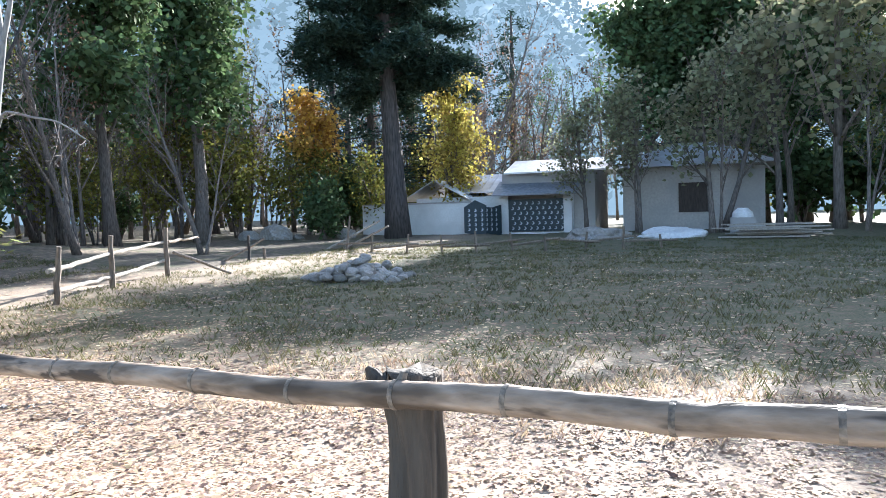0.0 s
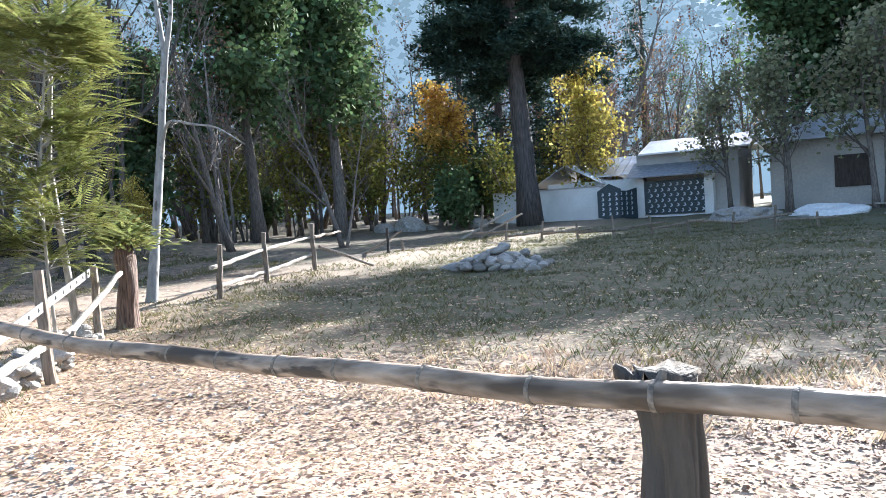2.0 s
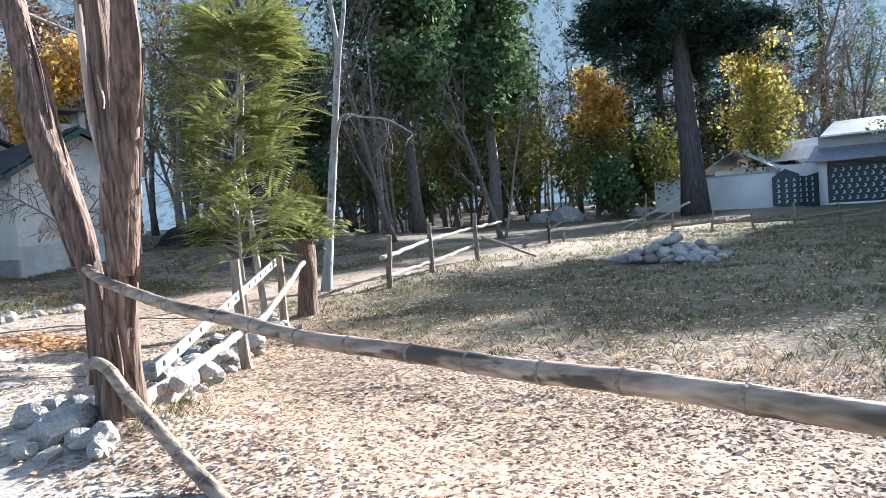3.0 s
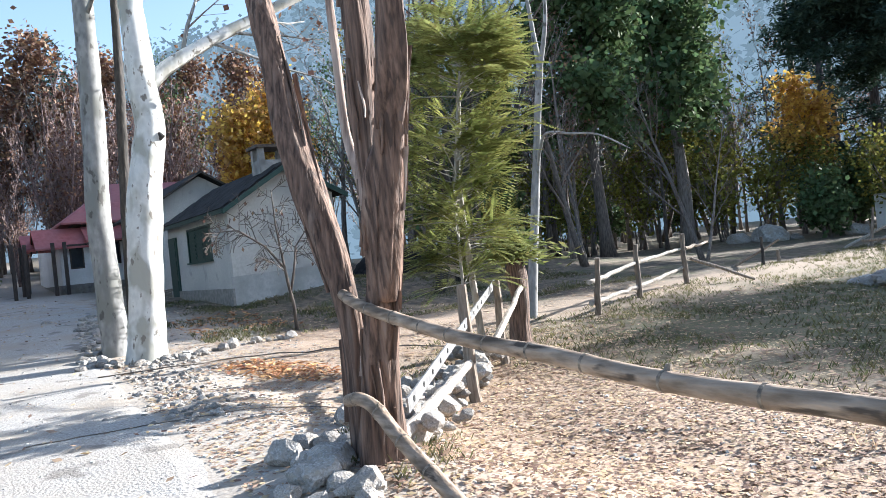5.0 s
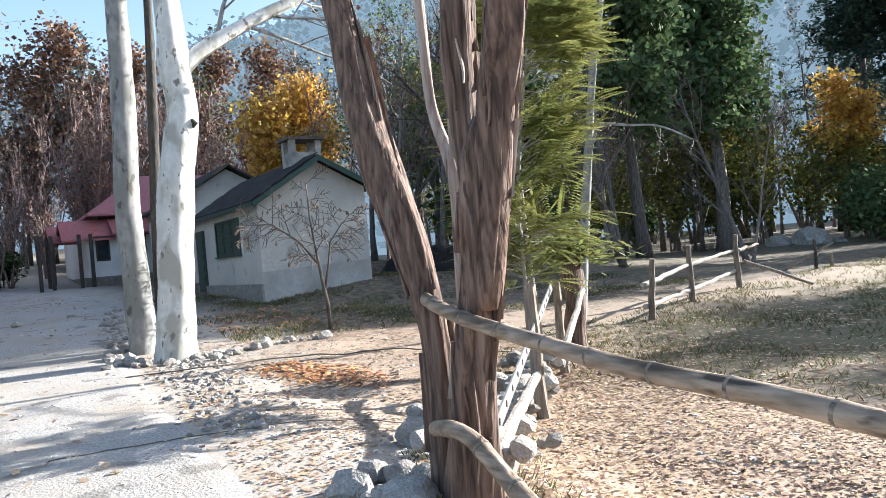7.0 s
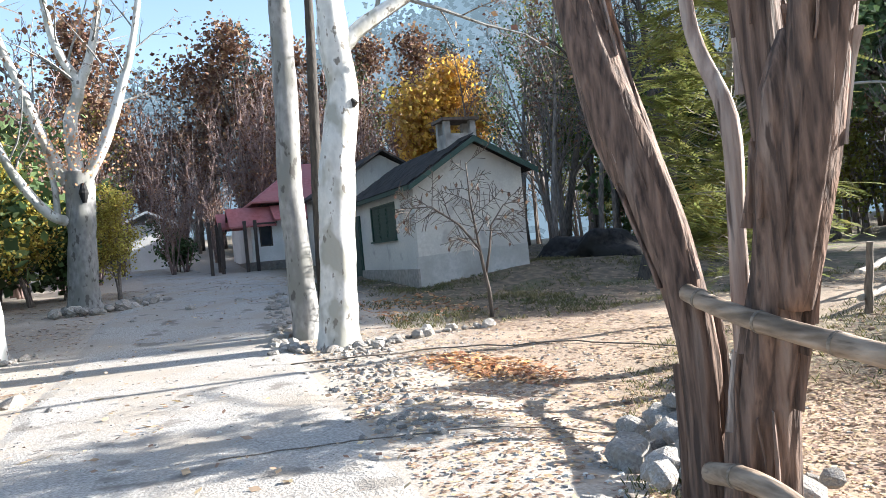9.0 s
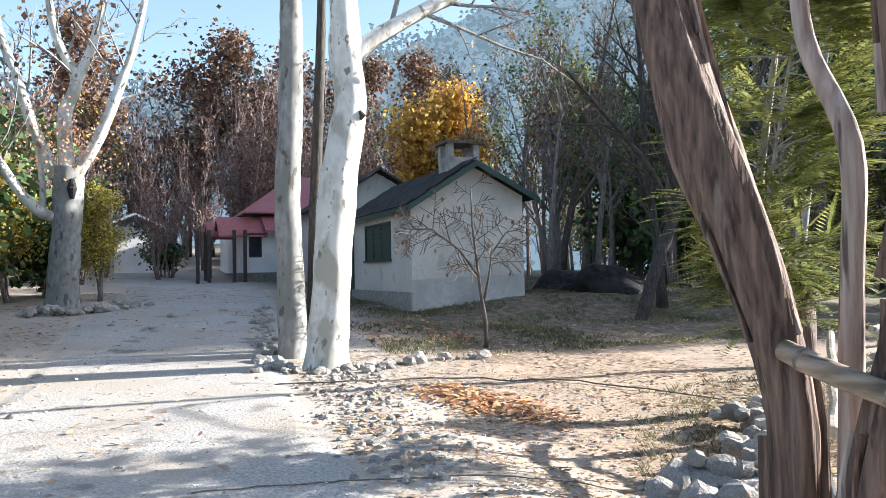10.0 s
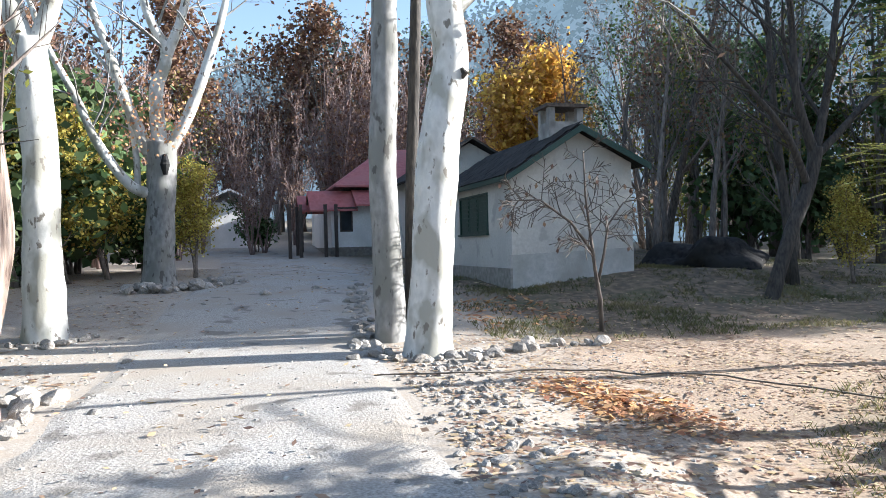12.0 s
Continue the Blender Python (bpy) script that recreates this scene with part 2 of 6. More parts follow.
def ground_material():
    m = bpy.data.materials.new("leafy_ground")
    m.use_nodes = True
    t = m.node_tree
    p = t.nodes["Principled BSDF"]
    p.inputs["Roughness"].default_value = 0.95
    geo = t.nodes.new("ShaderNodeNewGeometry")
    sep = t.nodes.new("ShaderNodeSeparateXYZ")
    t.links.new(geo.outputs["Position"], sep.inputs[0])

    def noise(sc, det=6.0):
        n = t.nodes.new("ShaderNodeTexNoise")
        n.inputs["Scale"].default_value, n.inputs["Detail"].default_value = sc, det
        t.links.new(geo.outputs["Position"], n.inputs["Vector"])
        return n.outputs["Fac"]

    def rng(v, a, b, c=0.0, d=1.0):
        r = t.nodes.new("ShaderNodeMapRange")
        for k, x in zip(("From Min", "From Max", "To Min", "To Max"), (a, b, c, d)):
            r.inputs[k].default_value = x
        t.links.new(v, r.inputs["Value"])
        return r.outputs[0]

    def op(kind, a, b):
        n = t.nodes.new("ShaderNodeMath")
        n.operation = kind
        for i, v in enumerate((a, b)):
            if isinstance(v, (int, float)):
                n.inputs[i].default_value = v
            else:
                t.links.new(v, n.inputs[i])
        return n.outputs[0]

    def mix(f, a, b):
        x = t.nodes.new("ShaderNodeMix")
        x.data_type = "RGBA"
        t.links.new(f, x.inputs["Factor"])
        for s, v in ((x.inputs["A"], a), (x.inputs["B"], b)):
            if isinstance(v, tuple):
                s.default_value = (*v, 1)
            else:
                t.links.new(v, s)
        return x.outputs["Result"]

    fine, mid, big = noise(38, 8), noise(5, 6), noise(0.7, 4)
    litter = mix(rng(fine, 0.35, 0.65), (0.25, 0.17, 0.115), (0.47, 0.36, 0.265))
    litter = mix(rng(mid, 0.45, 0.62), litter, (0.34, 0.255, 0.18))
    lawn = mix(rng(fine, 0.35, 0.65), (0.045, 0.055, 0.022), (0.16, 0.14, 0.075))
    lawn = mix(rng(mid, 0.50, 0.66), lawn, (0.17, 0.13, 0.085))
    dust = mix(rng(fine, 0.3, 0.7), (0.30, 0.26, 0.215), (0.45, 0.40, 0.34))
    dust = mix(rng(mid, 0.5, 0.7), dust, (0.36, 0.30, 0.235))
    # lawn beyond the leafy strip along the fence
    edge = op("ADD", sep.outputs["Y"], op("MULTIPLY", big, 5.0))
    f_lawn = op("MULTIPLY", rng(edge, 8.0, 10.5), rng(op("ADD", sep.outputs["X"], op("MULTIPLY", big, 3.0)), -10.5, -7.0))
    # wood floor: darker grassy litter round the cottage
    wood = mix(rng(mid, 0.4, 0.62), (0.10, 0.08, 0.055), (0.22, 0.165, 0.11))
    wood = mix(rng(big, 0.48, 0.6), wood, lawn)
    # Y term widens the dark floor behind the fence: shade put into colour
    f_wood = rng(op("ADD", rng(sep.outputs["Y"], 7.5, 10.5, 0.0, 1.8), op("SUBTRACT", op("MULTIPLY", sep.outputs["X"], -1.0), op("MULTIPLY", big, 2.0))), 12.0, 13.6)
    # dusty verge along the road
    fy = op("ADD", op("SUBTRACT", sep.outputs["Y"], op("MULTIPLY", rng(sep.outputs["X"], -16.0, -4.0), -2.6)), op("MULTIPLY", mid, 1.6))
    f_dust = rng(fy, 6.8, 5.4)
    col = mix(f_lawn, litter, lawn)
    col = mix(f_wood, col, wood)
    col = mix(f_dust, col, dust)
    t.links.new(col, p.inputs["Base Color"])
    b = t.nodes.new("ShaderNodeBump")
    b.inputs["Strength"].default_value, b.inputs["Distance"].default_value = 0.35, 0.015
    t.links.new(fine, b.inputs["Height"])
    t.links.new(b.outputs[0], p.inputs["Normal"])
    return m


M_HOSE = surface("dusty_hose", (0.10, 0.085, 0.07), (0.20, 0.17, 0.14), 20, bump=0.1)
M_GROUND = ground_material()

# ---- builders ----
class Geo:
    """Collects vertices and faces of one mesh."""

    def __init__(self):
        self.v, self.f = [], []

    def tube(self, pts, rads, n=6, jitter=0.0, rng=random, cap=True):
        pts = [Vector(p) for p in pts]
        base = len(self.v)
        side = None
        for i, p in enumerate(pts):
            d = (pts[min(i + 1, len(pts) - 1)] - pts[max(i - 1, 0)]).normalized()
            if side is None:
                side = d.cross(Vector((0.3, 1, 0.1))).normalized()
            side = (side - d * side.dot(d)).normalized()
            up = d.cross(side)
            for k in range(n):
                a = 2 * math.pi * k / n
                r = rads[i] * (1 + (rng.uniform(-jitter, jitter) if jitter else 0))
                self.v.append(p + (side * math.cos(a) + up * math.sin(a)) * r)
        for i in range(len(pts) - 1):
            for k in range(n):
                a, b = base + i * n + k, base + i * n + (k + 1) % n
                self.f.append((a, b, b + n, a + n))
        if cap:
            self.f.append(tuple(base + k for k in reversed(range(n))))
            self.f.append(tuple(base + (len(pts) - 1) * n + k for k in range(n)))

    def leaf(self, p, d, nrm, length, width):
        """A pointed, folded leaf of two triangles."""
        d = d.normalized()
        s = d.cross(nrm)
        s = s.normalized() if s.length > 1e-4 else Vector((1, 0, 0))
        b = len(self.v)
        mid = p + d * length * 0.5
        self.v += [p, mid + s * width, p + d * length, mid - s * width]
        self.f.append((b, b + 1, b + 2, b + 3))

    def box(self, lo, hi):
        b = len(self.v)
        for z in (lo[2], hi[2]):
            self.v += [Vector((lo[0], lo[1], z)), Vector((hi[0], lo[1], z)), Vector((hi[0], hi[1], z)), Vector((lo[0], hi[1], z))]
        for q in ((3, 2, 1, 0), (4, 5, 6, 7), (0, 1, 5, 4), (1, 2, 6, 5), (2, 3, 7, 6), (3, 0, 4, 7)):
            self.f.append(tuple(b + i for i in q))

    def prism(self, poly, axis, lo, hi):
        """A polygon of (u, z) pairs pushed along axis 'x' or 'y' from lo to hi."""
        b, n = len(self.v), len(poly)
        for w in (lo, hi):
            for u, z in poly:
                self.v.append(Vector((w, u, z)) if axis == "x" else Vector((u, w, z)))
        self.f.append(tuple(b + i for i in range(n)))
        self.f.append(tuple(b + n + i for i in reversed(range(n))))
        for i in range(n):
            j = (i + 1) % n
            self.f.append((b + j, b + i, b + n + i, b + n + j))

    def mesh(self, name, smooth=False):
        me = bpy.data.meshes.new(name)
        me.from_pydata(self.v, [], self.f)
        bm = bmesh.new()
        bm.from_mesh(me)
        if len(self.f) < 20000 and not smooth:
            bmesh.ops.recalc_face_normals(bm, faces=bm.faces)
            bm.to_mesh(me)
        bm.free()
        if smooth:
            me.polygons.foreach_set("use_smooth", [True] * len(me.polygons))
        me.update()
        return me


def part(name, geo, material, parent, label="", smooth=False):
    """Links a Geo, or a ready mesh, as one mesh object under a thing or a part."""
    me = geo.mesh(name, smooth) if isinstance(geo, Geo) else geo
    if material and not me.materials:
        me.materials.append(material)
    ob = new(name, me)
    ob.parent = parent
    if label:
        tagged(ob, label)
    if name in ("twig_spray", "branchwork", "crown", "leaf_remnant", "upper_branchwork"):
        tagged(ob, kind="stuff")
    return ob


def thing(name, label, category, group="", at=(0, 0, 0), kind=""):
    ob = new(name)
    ob.empty_display_size = 0.2
    ob.location = at
    return tagged(ob, label, category, group, kind)


def slab(name, geo, material, label, category="", kind="structure", smooth=False):
    """A top-level mesh."""
    ob = part(name, geo, material, None, smooth=smooth)
    return tagged(ob, label, category, "", kind)


def step(x, a, b):
    t = min(1.0, max(0.0, (x - a) / (b - a)))
    return t * t * (3 - 2 * t)


RISE_X = (-90.0, -60.0, -38.0, -24.0, -19.5, -14.0, -8.0, 60.0)
RISE_Z = (5.0, 3.0, 1.25, 0.68, 0.48, 0.10, 0.0, 0.0)


def ground_z(x, y):
    """Height of the ground: a level road, a slightly lower lawn, a rise behind the cottage."""
    z = float(np.interp(x, RISE_X, RISE_Z)) * (1 - 0.75 * step(y, 14, 32))
    z += 0.28 * step(y, 6.6, 10.0) * step(-x, 16.5, 19.5) * (1 - step(y, 14, 24))
    z -= 0.12 * step(y, 2.6, 4.2) * step(x, -12, -9) * (1 - step(y, 22, 34))
    z += 0.16 * step(y, 25, 38)
    z += 0.13 * step(-x, 0.5, 4.3) * (1 - step(-x, 7.0, 10.5)) * (1 - step(y, 2.6, 3.9))
    z += 0.12 * math.exp(-((x + 4.75) / 0.75) ** 2 - ((y - 2.45) / 0.5) ** 2)
    off = step(y, 2.4, 3.2) + step(-y, 1.5, 2.4)
    z += min(1.0, off) * 0.05 * (noise.noise((x * 0.9, y * 0.9, 0.3)) + 0.5 * noise.noise((x * 2.6, y * 2.6, 1.3)))
    r = math.hypot(x + 10, y - 15)
    return z - 6.0 * step(r, 90, 300)


def stone_mesh(name, seed, squash=(1, 0.8, 0.65), sub=2, rough=0.28):
    bm = bmesh.new()
    bmesh.ops.create_icosphere(bm, subdivisions=sub, radius=1.0)
    for v in bm.verts:
        q = v.co * 1.1 + Vector((seed * 3.7, seed * 1.3, seed))
        k = 1 + rough * noise.noise(q) * 1.6 + rough * 0.6 * noise.noise(q * 2.7)
        v.co = Vector((v.co.x * squash[0], v.co.y * squash[1], v.co.z * squash[2])) * k
    me = bpy.data.meshes.new(name)
    bm.to_mesh(me)
    bm.free()
    return me


def wander(p, d, length, n, bend, rng, lift=0.0):
    """A wavering line of n + 1 points from p along d."""
    pts, d, p = [Vector(p)], Vector(d).normalized(), Vector(p)
    for _ in range(n):
        d = (d + Vector((rng.uniform(-bend, bend), rng.uniform(-bend, bend), rng.uniform(-bend, bend) + lift))).normalized()
        p = p + d * (length / n)
        pts.append(p)
    return pts


def along(pts, f):
    x = f * (len(pts) - 1)
    i = min(int(x), len(pts) - 2)
    return pts[i].lerp(pts[i + 1], x - i), (pts[i + 1] - pts[i]).normalized()


def branch_out(wood, twigs, tips, pts, r0, r1, level, levels, rng, count, ratio, spread, bend, lift, lo=0.3, rmin=0.003):
    """Boughs along a limb, and boughs on those, down to twigs."""
    for i in range(count):
        f = lo + (1 - lo) * (i + rng.random()) / count
        p, d = along(pts, min(f, 0.999))
        length = sum((pts[k + 1] - pts[k]).length for k in range(len(pts) - 1)) * ratio * rng.uniform(0.6, 1.15) * (1.15 - 0.55 * f)
        a = rng.uniform(0, 2 * math.pi)
        side = d.cross(Vector((math.cos(a), math.sin(a), 0.3))).normalized()
        nd = (d * math.cos(spread) + side * math.sin(spread) + Vector((0, 0, lift))).normalized()
        last = level >= levels
        n = 1 if last else 3 if level == 2 else 4
        line = wander(p, nd, length, n, bend, rng, lift * 0.3)
        r = max(0.004, (r0 + (r1 - r0) * f) * (0.55 if not last else 0.45))
        rr = [max(rmin, r * (1 - 0.8 * k / n)) for k in range(n + 1)]
        (twigs if level >= 2 else wood).tube(line, rr, 3 if level >= 2 else 5, cap=level < 2)
        tips.append((line[-1], nd))
        if not last:
            branch_out(wood, twigs, tips, line, r, r * 0.25, level + 1, levels, rng, max(3, int(count * 0.72)), ratio, spread, bend, lift, 0.2, rmin)


def tree(name, label, at, seed, height, r, stems=1, count=9, levels=3, ratio=0.42, spread=0.75, bend=0.16, lift=0.18, lo=0.3, bark=None, twig_mat=None,
         leaf_mat=None, leaves=0, leaf=(0.1, 0.04), puff=0.35, lean=(0, 0), group="", rmin=0.004):
    """A tree: an empty at its foot with trunk, twigs and, where it has them, a crown of single leaves."""
    rng = random.Random(seed)
    root = thing(name, label, "tree", group, at)
    wood, twigs, tips = Geo(), Geo(), []
    for s in range(stems):
        a = rng.uniform(0, 6.28)
        out = 0.0 if stems == 1 else rng.uniform(0.10, 0.32)
        d = Vector((math.cos(a) * out + lean[0], math.sin(a) * out + lean[1], 1))
        h = height * (1 if s == 0 else rng.uniform(0.6, 0.95))
        rs = r * (1 if s == 0 else rng.uniform(0.5, 0.85))
        start = (math.cos(a) * r * 0.8 * (stems > 1), math.sin(a) * r * 0.8 * (stems > 1), -0.15)
        line = wander(start, d, h, 8, bend * 0.45, rng, 0.03)
        rads = [rs * (1.35 if k == 0 else 1.0) * (1 - 0.82 * (k / 8) ** 1.1) for k in range(9)]
        stem = Geo()
        stem.tube(line, rads, 8)
        part("trunk" if stems == 1 else "stem", stem, bark or M_BARK_BROWN, root, smooth=True)
        branch_out(wood, twigs, tips, line, rs, rs * 0.2, 1, levels, rng, count, ratio, spread, bend, lift, lo, rmin)
    if wood.f:
        part("branchwork", wood, bark or M_BARK_BROWN, root, smooth=True)
    if twigs.f:
        part("twig_spray", twigs, twig_mat or bark or M_BARK_BROWN, root)
    if leaves:
        g = Geo()
        for _ in range(leaves):
            p, d = tips[rng.randrange(len(tips))]
            off = Vector((rng.gauss(0, puff), rng.gauss(0, puff), rng.gauss(0, puff * 0.7)))
            dd = Vector((rng.uniform(-1, 1), rng.uniform(-1, 1), rng.uniform(-1, 0.5)))
            nn = Vector((rng.uniform(-1, 1), rng.uniform(-1, 1), rng.uniform(0.1, 1)))
            k = rng.uniform(0.6, 1.3)
            g.leaf(p + off, dd, nn, leaf[0] * k, leaf[1] * k)
        part("crown", g, leaf_mat, root)
    return root

# ---- ground, road, hills ----
def axis(lo, hi, stepsize, far):
    mid = list(np.arange(lo, hi + 1e-6, stepsize))
    out, d, x = [], stepsize, hi
    while x < far:
        d *= 1.25
        x += d
        out.append(x)
    back, d, x = [], stepsize, lo
    while x > -far:
        d *= 1.25
        x -= d
        back.append(x)
    return back[::-1] + mid + out


def build_ground():
    xs, ys = axis(-30, 6, 0.3, 900), axis(-6, 24, 0.3, 900)
    g = Geo()
    g.v = [Vector((x, y, ground_z(x, y))) for y in ys for x in xs]
    n = len(xs)
    g.f = [(j * n + i, j * n + i + 1, (j + 1) * n + i + 1, (j + 1) * n + i) for j in range(len(ys) - 1) for i in range(n - 1)]
    return slab("ground", g, M_GROUND, "leaf-strewn earth and shaded lawn of a valley garden", "ground", smooth=True)


build_ground()

ROAD_X = (12.0, -2.0, -6.5, -9.0, -13.5, -19.0, -27.0, -36.0, -50.0)
ROAD_RIGHT = (1.15, 1.35, 1.85, 2.1, 2.55, 3.5, 4.4, 3.4, 1.0)
ROAD_LEFT = (-1.6, -1.5, -1.2, -1.0, -0.75, -0.55, 0.4, 0.2, -2.4)


def build_road():
    g = Geo()
    xs = list(np.arange(12.0, -50.0, -0.5))
    m = 10
    for i, x in enumerate(xs):
        r = float(np.interp(-x, [-q for q in ROAD_X], ROAD_RIGHT)) + 0.09 * noise.noise((x * 0.9, 0, 4)) + 0.05 * noise.noise((x * 3, 2, 4))
        l = float(np.interp(-x, [-q for q in ROAD_X], ROAD_LEFT)) + 0.14 * noise.noise((x * 0.8, 7, 4))
        for k in range(m + 1):
            y = l + (r - l) * (0.0, 0.07, 0.2, 0.3, 0.4, 0.5, 0.6, 0.7, 0.8, 0.93, 1.0)[k]
            edge = 0.018 if 0 < k < m else -0.004
            g.v.append(Vector((x, y, ground_z(x, y) + edge)))
    n = m + 1
    for i in range(len(xs) - 1):
        for k in range(m):
            a = i * n + k
            g.f.append((a, a + 1, a + n + 1, a + n))
    return slab("road", g, M_CONCRETE, "worn pale concrete lane with a ragged dusty edge", "road")


build_road()

HILL_AZ = (-180, -90, -40, -22, -8, 4, 14, 30, 50, 64, 72, 84, 100, 140, 180)        # degrees left of +y
HILL_EL = (8, 10, 12, 13, 11, 15, 22, 27, 27, 22, 17, 15, 13, 9, 8)


def build_hills(name, r0, r1, scale, seed):
    g = Geo()
    na, nr = 220, 14
    for i in range(na + 1):
        az = -180 + 360 * i / na
        el = float(np.interp(az, HILL_AZ, HILL_EL)) * scale
        crest = r1 * math.tan(radians(el)) * (1 + 0.16 * noise.noise((az * 0.06, seed, 0)) + 0.06 * noise.noise((az * 0.3, seed, 5)))
        for k in range(nr + 1):
            f = k / nr
            r = r0 + (r1 - r0) * f
            z = -4 + (crest + 4) * f ** 0.85 + 5 * noise.noise((az * 0.2, r * 0.03, seed)) * f
            g.v.append(Vector((-10 - math.sin(radians(az)) * r, 10 + math.cos(radians(az)) * r, z)))
    n = nr + 1
    g.f = [(i * n + k, i * n + k + 1, (i + 1) * n + k + 1, (i + 1) * n + k) for i in range(na) for k in range(nr)]
    return slab(name, g, M_HILL, "steep wooded mountainside with blue haze added as glow", "mountain", smooth=True)


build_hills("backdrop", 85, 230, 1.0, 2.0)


# ---- the cottage ----
def build_cottage():
    c = thing("cottage", "small whitewashed cottage with a slate roof and green shutters", "house", at=(0, 0, 0))
    x1, x0, y0, y1 = -19.64, -25.6, 6.78, 9.86      # gable end, far end, window side, far side
    zb, ze, ze2, za = 0.2, 3.02, 3.35, 4.08
    ya = 8.42
    t = 0.3
    w = Geo()
    # window side with an opening through it
    wx0, wx1, wz0, wz1 = -23.4, -21.15, 1.78, 2.78
    for lo, hi in (((x0, y0, zb), (wx0, y0 + t, ze)), ((wx1, y0, zb), (x1 - t, y0 + t, ze)), ((wx0, y0, zb), (wx1, y0 + t, wz0)), ((wx0, y0, wz1), (wx1, y0 + t, ze)),
                   ((x0, y1 - t, zb), (x1 - t, y1, ze2))):
        w = Geo()
        w.box(lo, hi)
        part("wall", w, M_PLASTER, c, "weathered whitewashed plaster wall")
    for a, b in ((x1 - t, x1), (x0 + 0.003, x0 + t)):
        w = Geo()
        w.prism([(y0 + 0.002, zb), (y1 - 0.002, zb), (y1 - 0.002, ze2), (ya, za), (y0 + 0.002, ze)], "x", a, b)
        part("gable_wall", w, M_PLASTER, c, "whitewashed plaster gable")
    pl = Geo()
    pl.box((x0, y0 - 0.06, 0.1), (x1 + 0.02, y0 - 0.002, 0.95))
    part("plinth", pl, surface("dark_plinth_plaster", (0.20, 0.19, 0.17), (0.34, 0.32, 0.29), 9, bump=0.4, coord="World"), c, "darker plaster plinth")
    pl = Geo()
    pl.prism([(y0 - 0.06, 0.1), (y1, 0.1), (y1, 1.35), (y0 - 0.06, 1.25)], "x", x1 + 0.002, x1 + 0.018)
    part("dado", pl, surface("grey_dado", (0.42, 0.42, 0.40), (0.54, 0.53, 0.50), 12, bump=0.3, patch=(0.34, 0.33, 0.30), patch_scale=1.1, coord="World"), c, "greyer plaster dado along the gable")
    rd = Geo()
    rd.box((x0 + t, y0 + t, 0.15), (x1 - t, y1 - t, 0.3))
    part("floor", rd, M_DARKIN, c)
    # roof: two boards, slates on the near slope
    for name, ya_, za_, yb_, zb_ in (("roof_near", y0 - 0.20, ze - 0.06, ya, za + 0.05), ("roof_far", y1 + 0.30, ze2 - 0.10, ya, za + 0.05)):
        g = Geo()
        th = 0.07
        g.prism([(ya_, za_), (yb_, zb_), (yb_, zb_ + th), (ya_, za_ + th)], "x", x0 - 0.3, x1 + 0.32)
        roof = part(name, g, M_SLATE, c, "grey slate roof slope")
        slope = Vector((0, yb_ - ya_, zb_ - za_))
        ln = slope.length
        ang = math.atan2(slope.z, slope.y)
        sg = Geo()
        sg.box((-0.155, 0, 0), (0.155, 0.34, 0.018))
        me = sg.mesh("slate")
        me.materials.append(M_SLATE)
        rng = random.Random(4)
        rows = int(ln / 0.27)
        for r in range(rows):
            for k in range(20):
                x = x0 - 0.14 + k * 0.32 + 0.16 * (r % 2)
                if x > x1 + 0.2:
                    continue
                s = part("slate", me, None, roof)
                f = (r * 0.27) / ln
                s.matrix_basis = Matrix.Translation((x, ya_ + slope.y * f, za_ + slope.z * f + th + 0.008 + rng.uniform(0, 0.008))) @ Euler((ang + 0.03, 0, rng.uniform(-0.03, 0.03))).to_matrix().to_4x4()
    fb = Geo()
    fb.prism([(y0 - 0.22, ze - 0.14), (y0 - 0.22, ze - 0.01), (ya, za + 0.10), (y1 + 0.32, ze2 - 0.05), (y1 + 0.32, ze2 - 0.20), (ya, za - 0.05)], "x", x1 + 0.325, x1 + 0.36)
    part("bargeboard", fb, M_GREEN, c, "dark green bargeboard")
    gut = Geo()
    gut.box((x0 - 0.3, y0 - 0.245, ze - 0.11), (x1 + 0.32, y0 - 0.205, ze - 0.0))
    part("fascia", gut, M_GREEN, c, "dark green eaves board")
    # shutters
    win = Geo()
    for lo, hi in (((wx0, y0 - 0.03, wz0), (wx0 + 0.07, y0 + 0.1, wz1)), ((wx1 - 0.07, y0 - 0.03, wz0), (wx1, y0 + 0.1, wz1)), ((wx0 + 0.07, y0 - 0.03, wz1 - 0.06), (wx1 - 0.07, y0 + 0.1, wz1)),
                   ((wx0 - 0.04, y0 - 0.08, wz0 - 0.05), (wx1 + 0.04, y0 + 0.1, wz0 - 0.002))):
        win.box(lo, hi)
    wo = part("window", win, M_GREEN, c, "green window frame")
    span = (wx1 - wx0 - 0.14) / 3
    for i in range(3):
        g = Geo()
        a = wx0 + 0.07 + i * span
        g.box((a + 0.012, y0 + 0.01, wz0 + 0.003), (a + span - 0.012, y0 + 0.045, wz1 - 0.063))
        sh = part("shutter", g, M_GREEN, c, "closed dark green louvred shutter")
        for k in range(7):
            z = wz0 + 0.08 + k * 0.12
            sl = Geo()
            sl.box((a + 0.07, y0 - 0.008, z), (a + span - 0.07, y0 + 0.012, z + 0.075))
            part("slat", sl, M_GREEN, sh)
    # the green door further along
    d = Geo()
    d.box((-25.5, y0 - 0.05, 0.65), (-24.6, y0 - 0.004, 2.65))
    for k in range(3):
        d.box((-25.4, y0 - 0.07, 0.75 + k * 0.63), (-24.7, y0 - 0.045, 1.28 + k * 0.63))
    part("door", d, M_GREEN, c, "dark green panelled door")
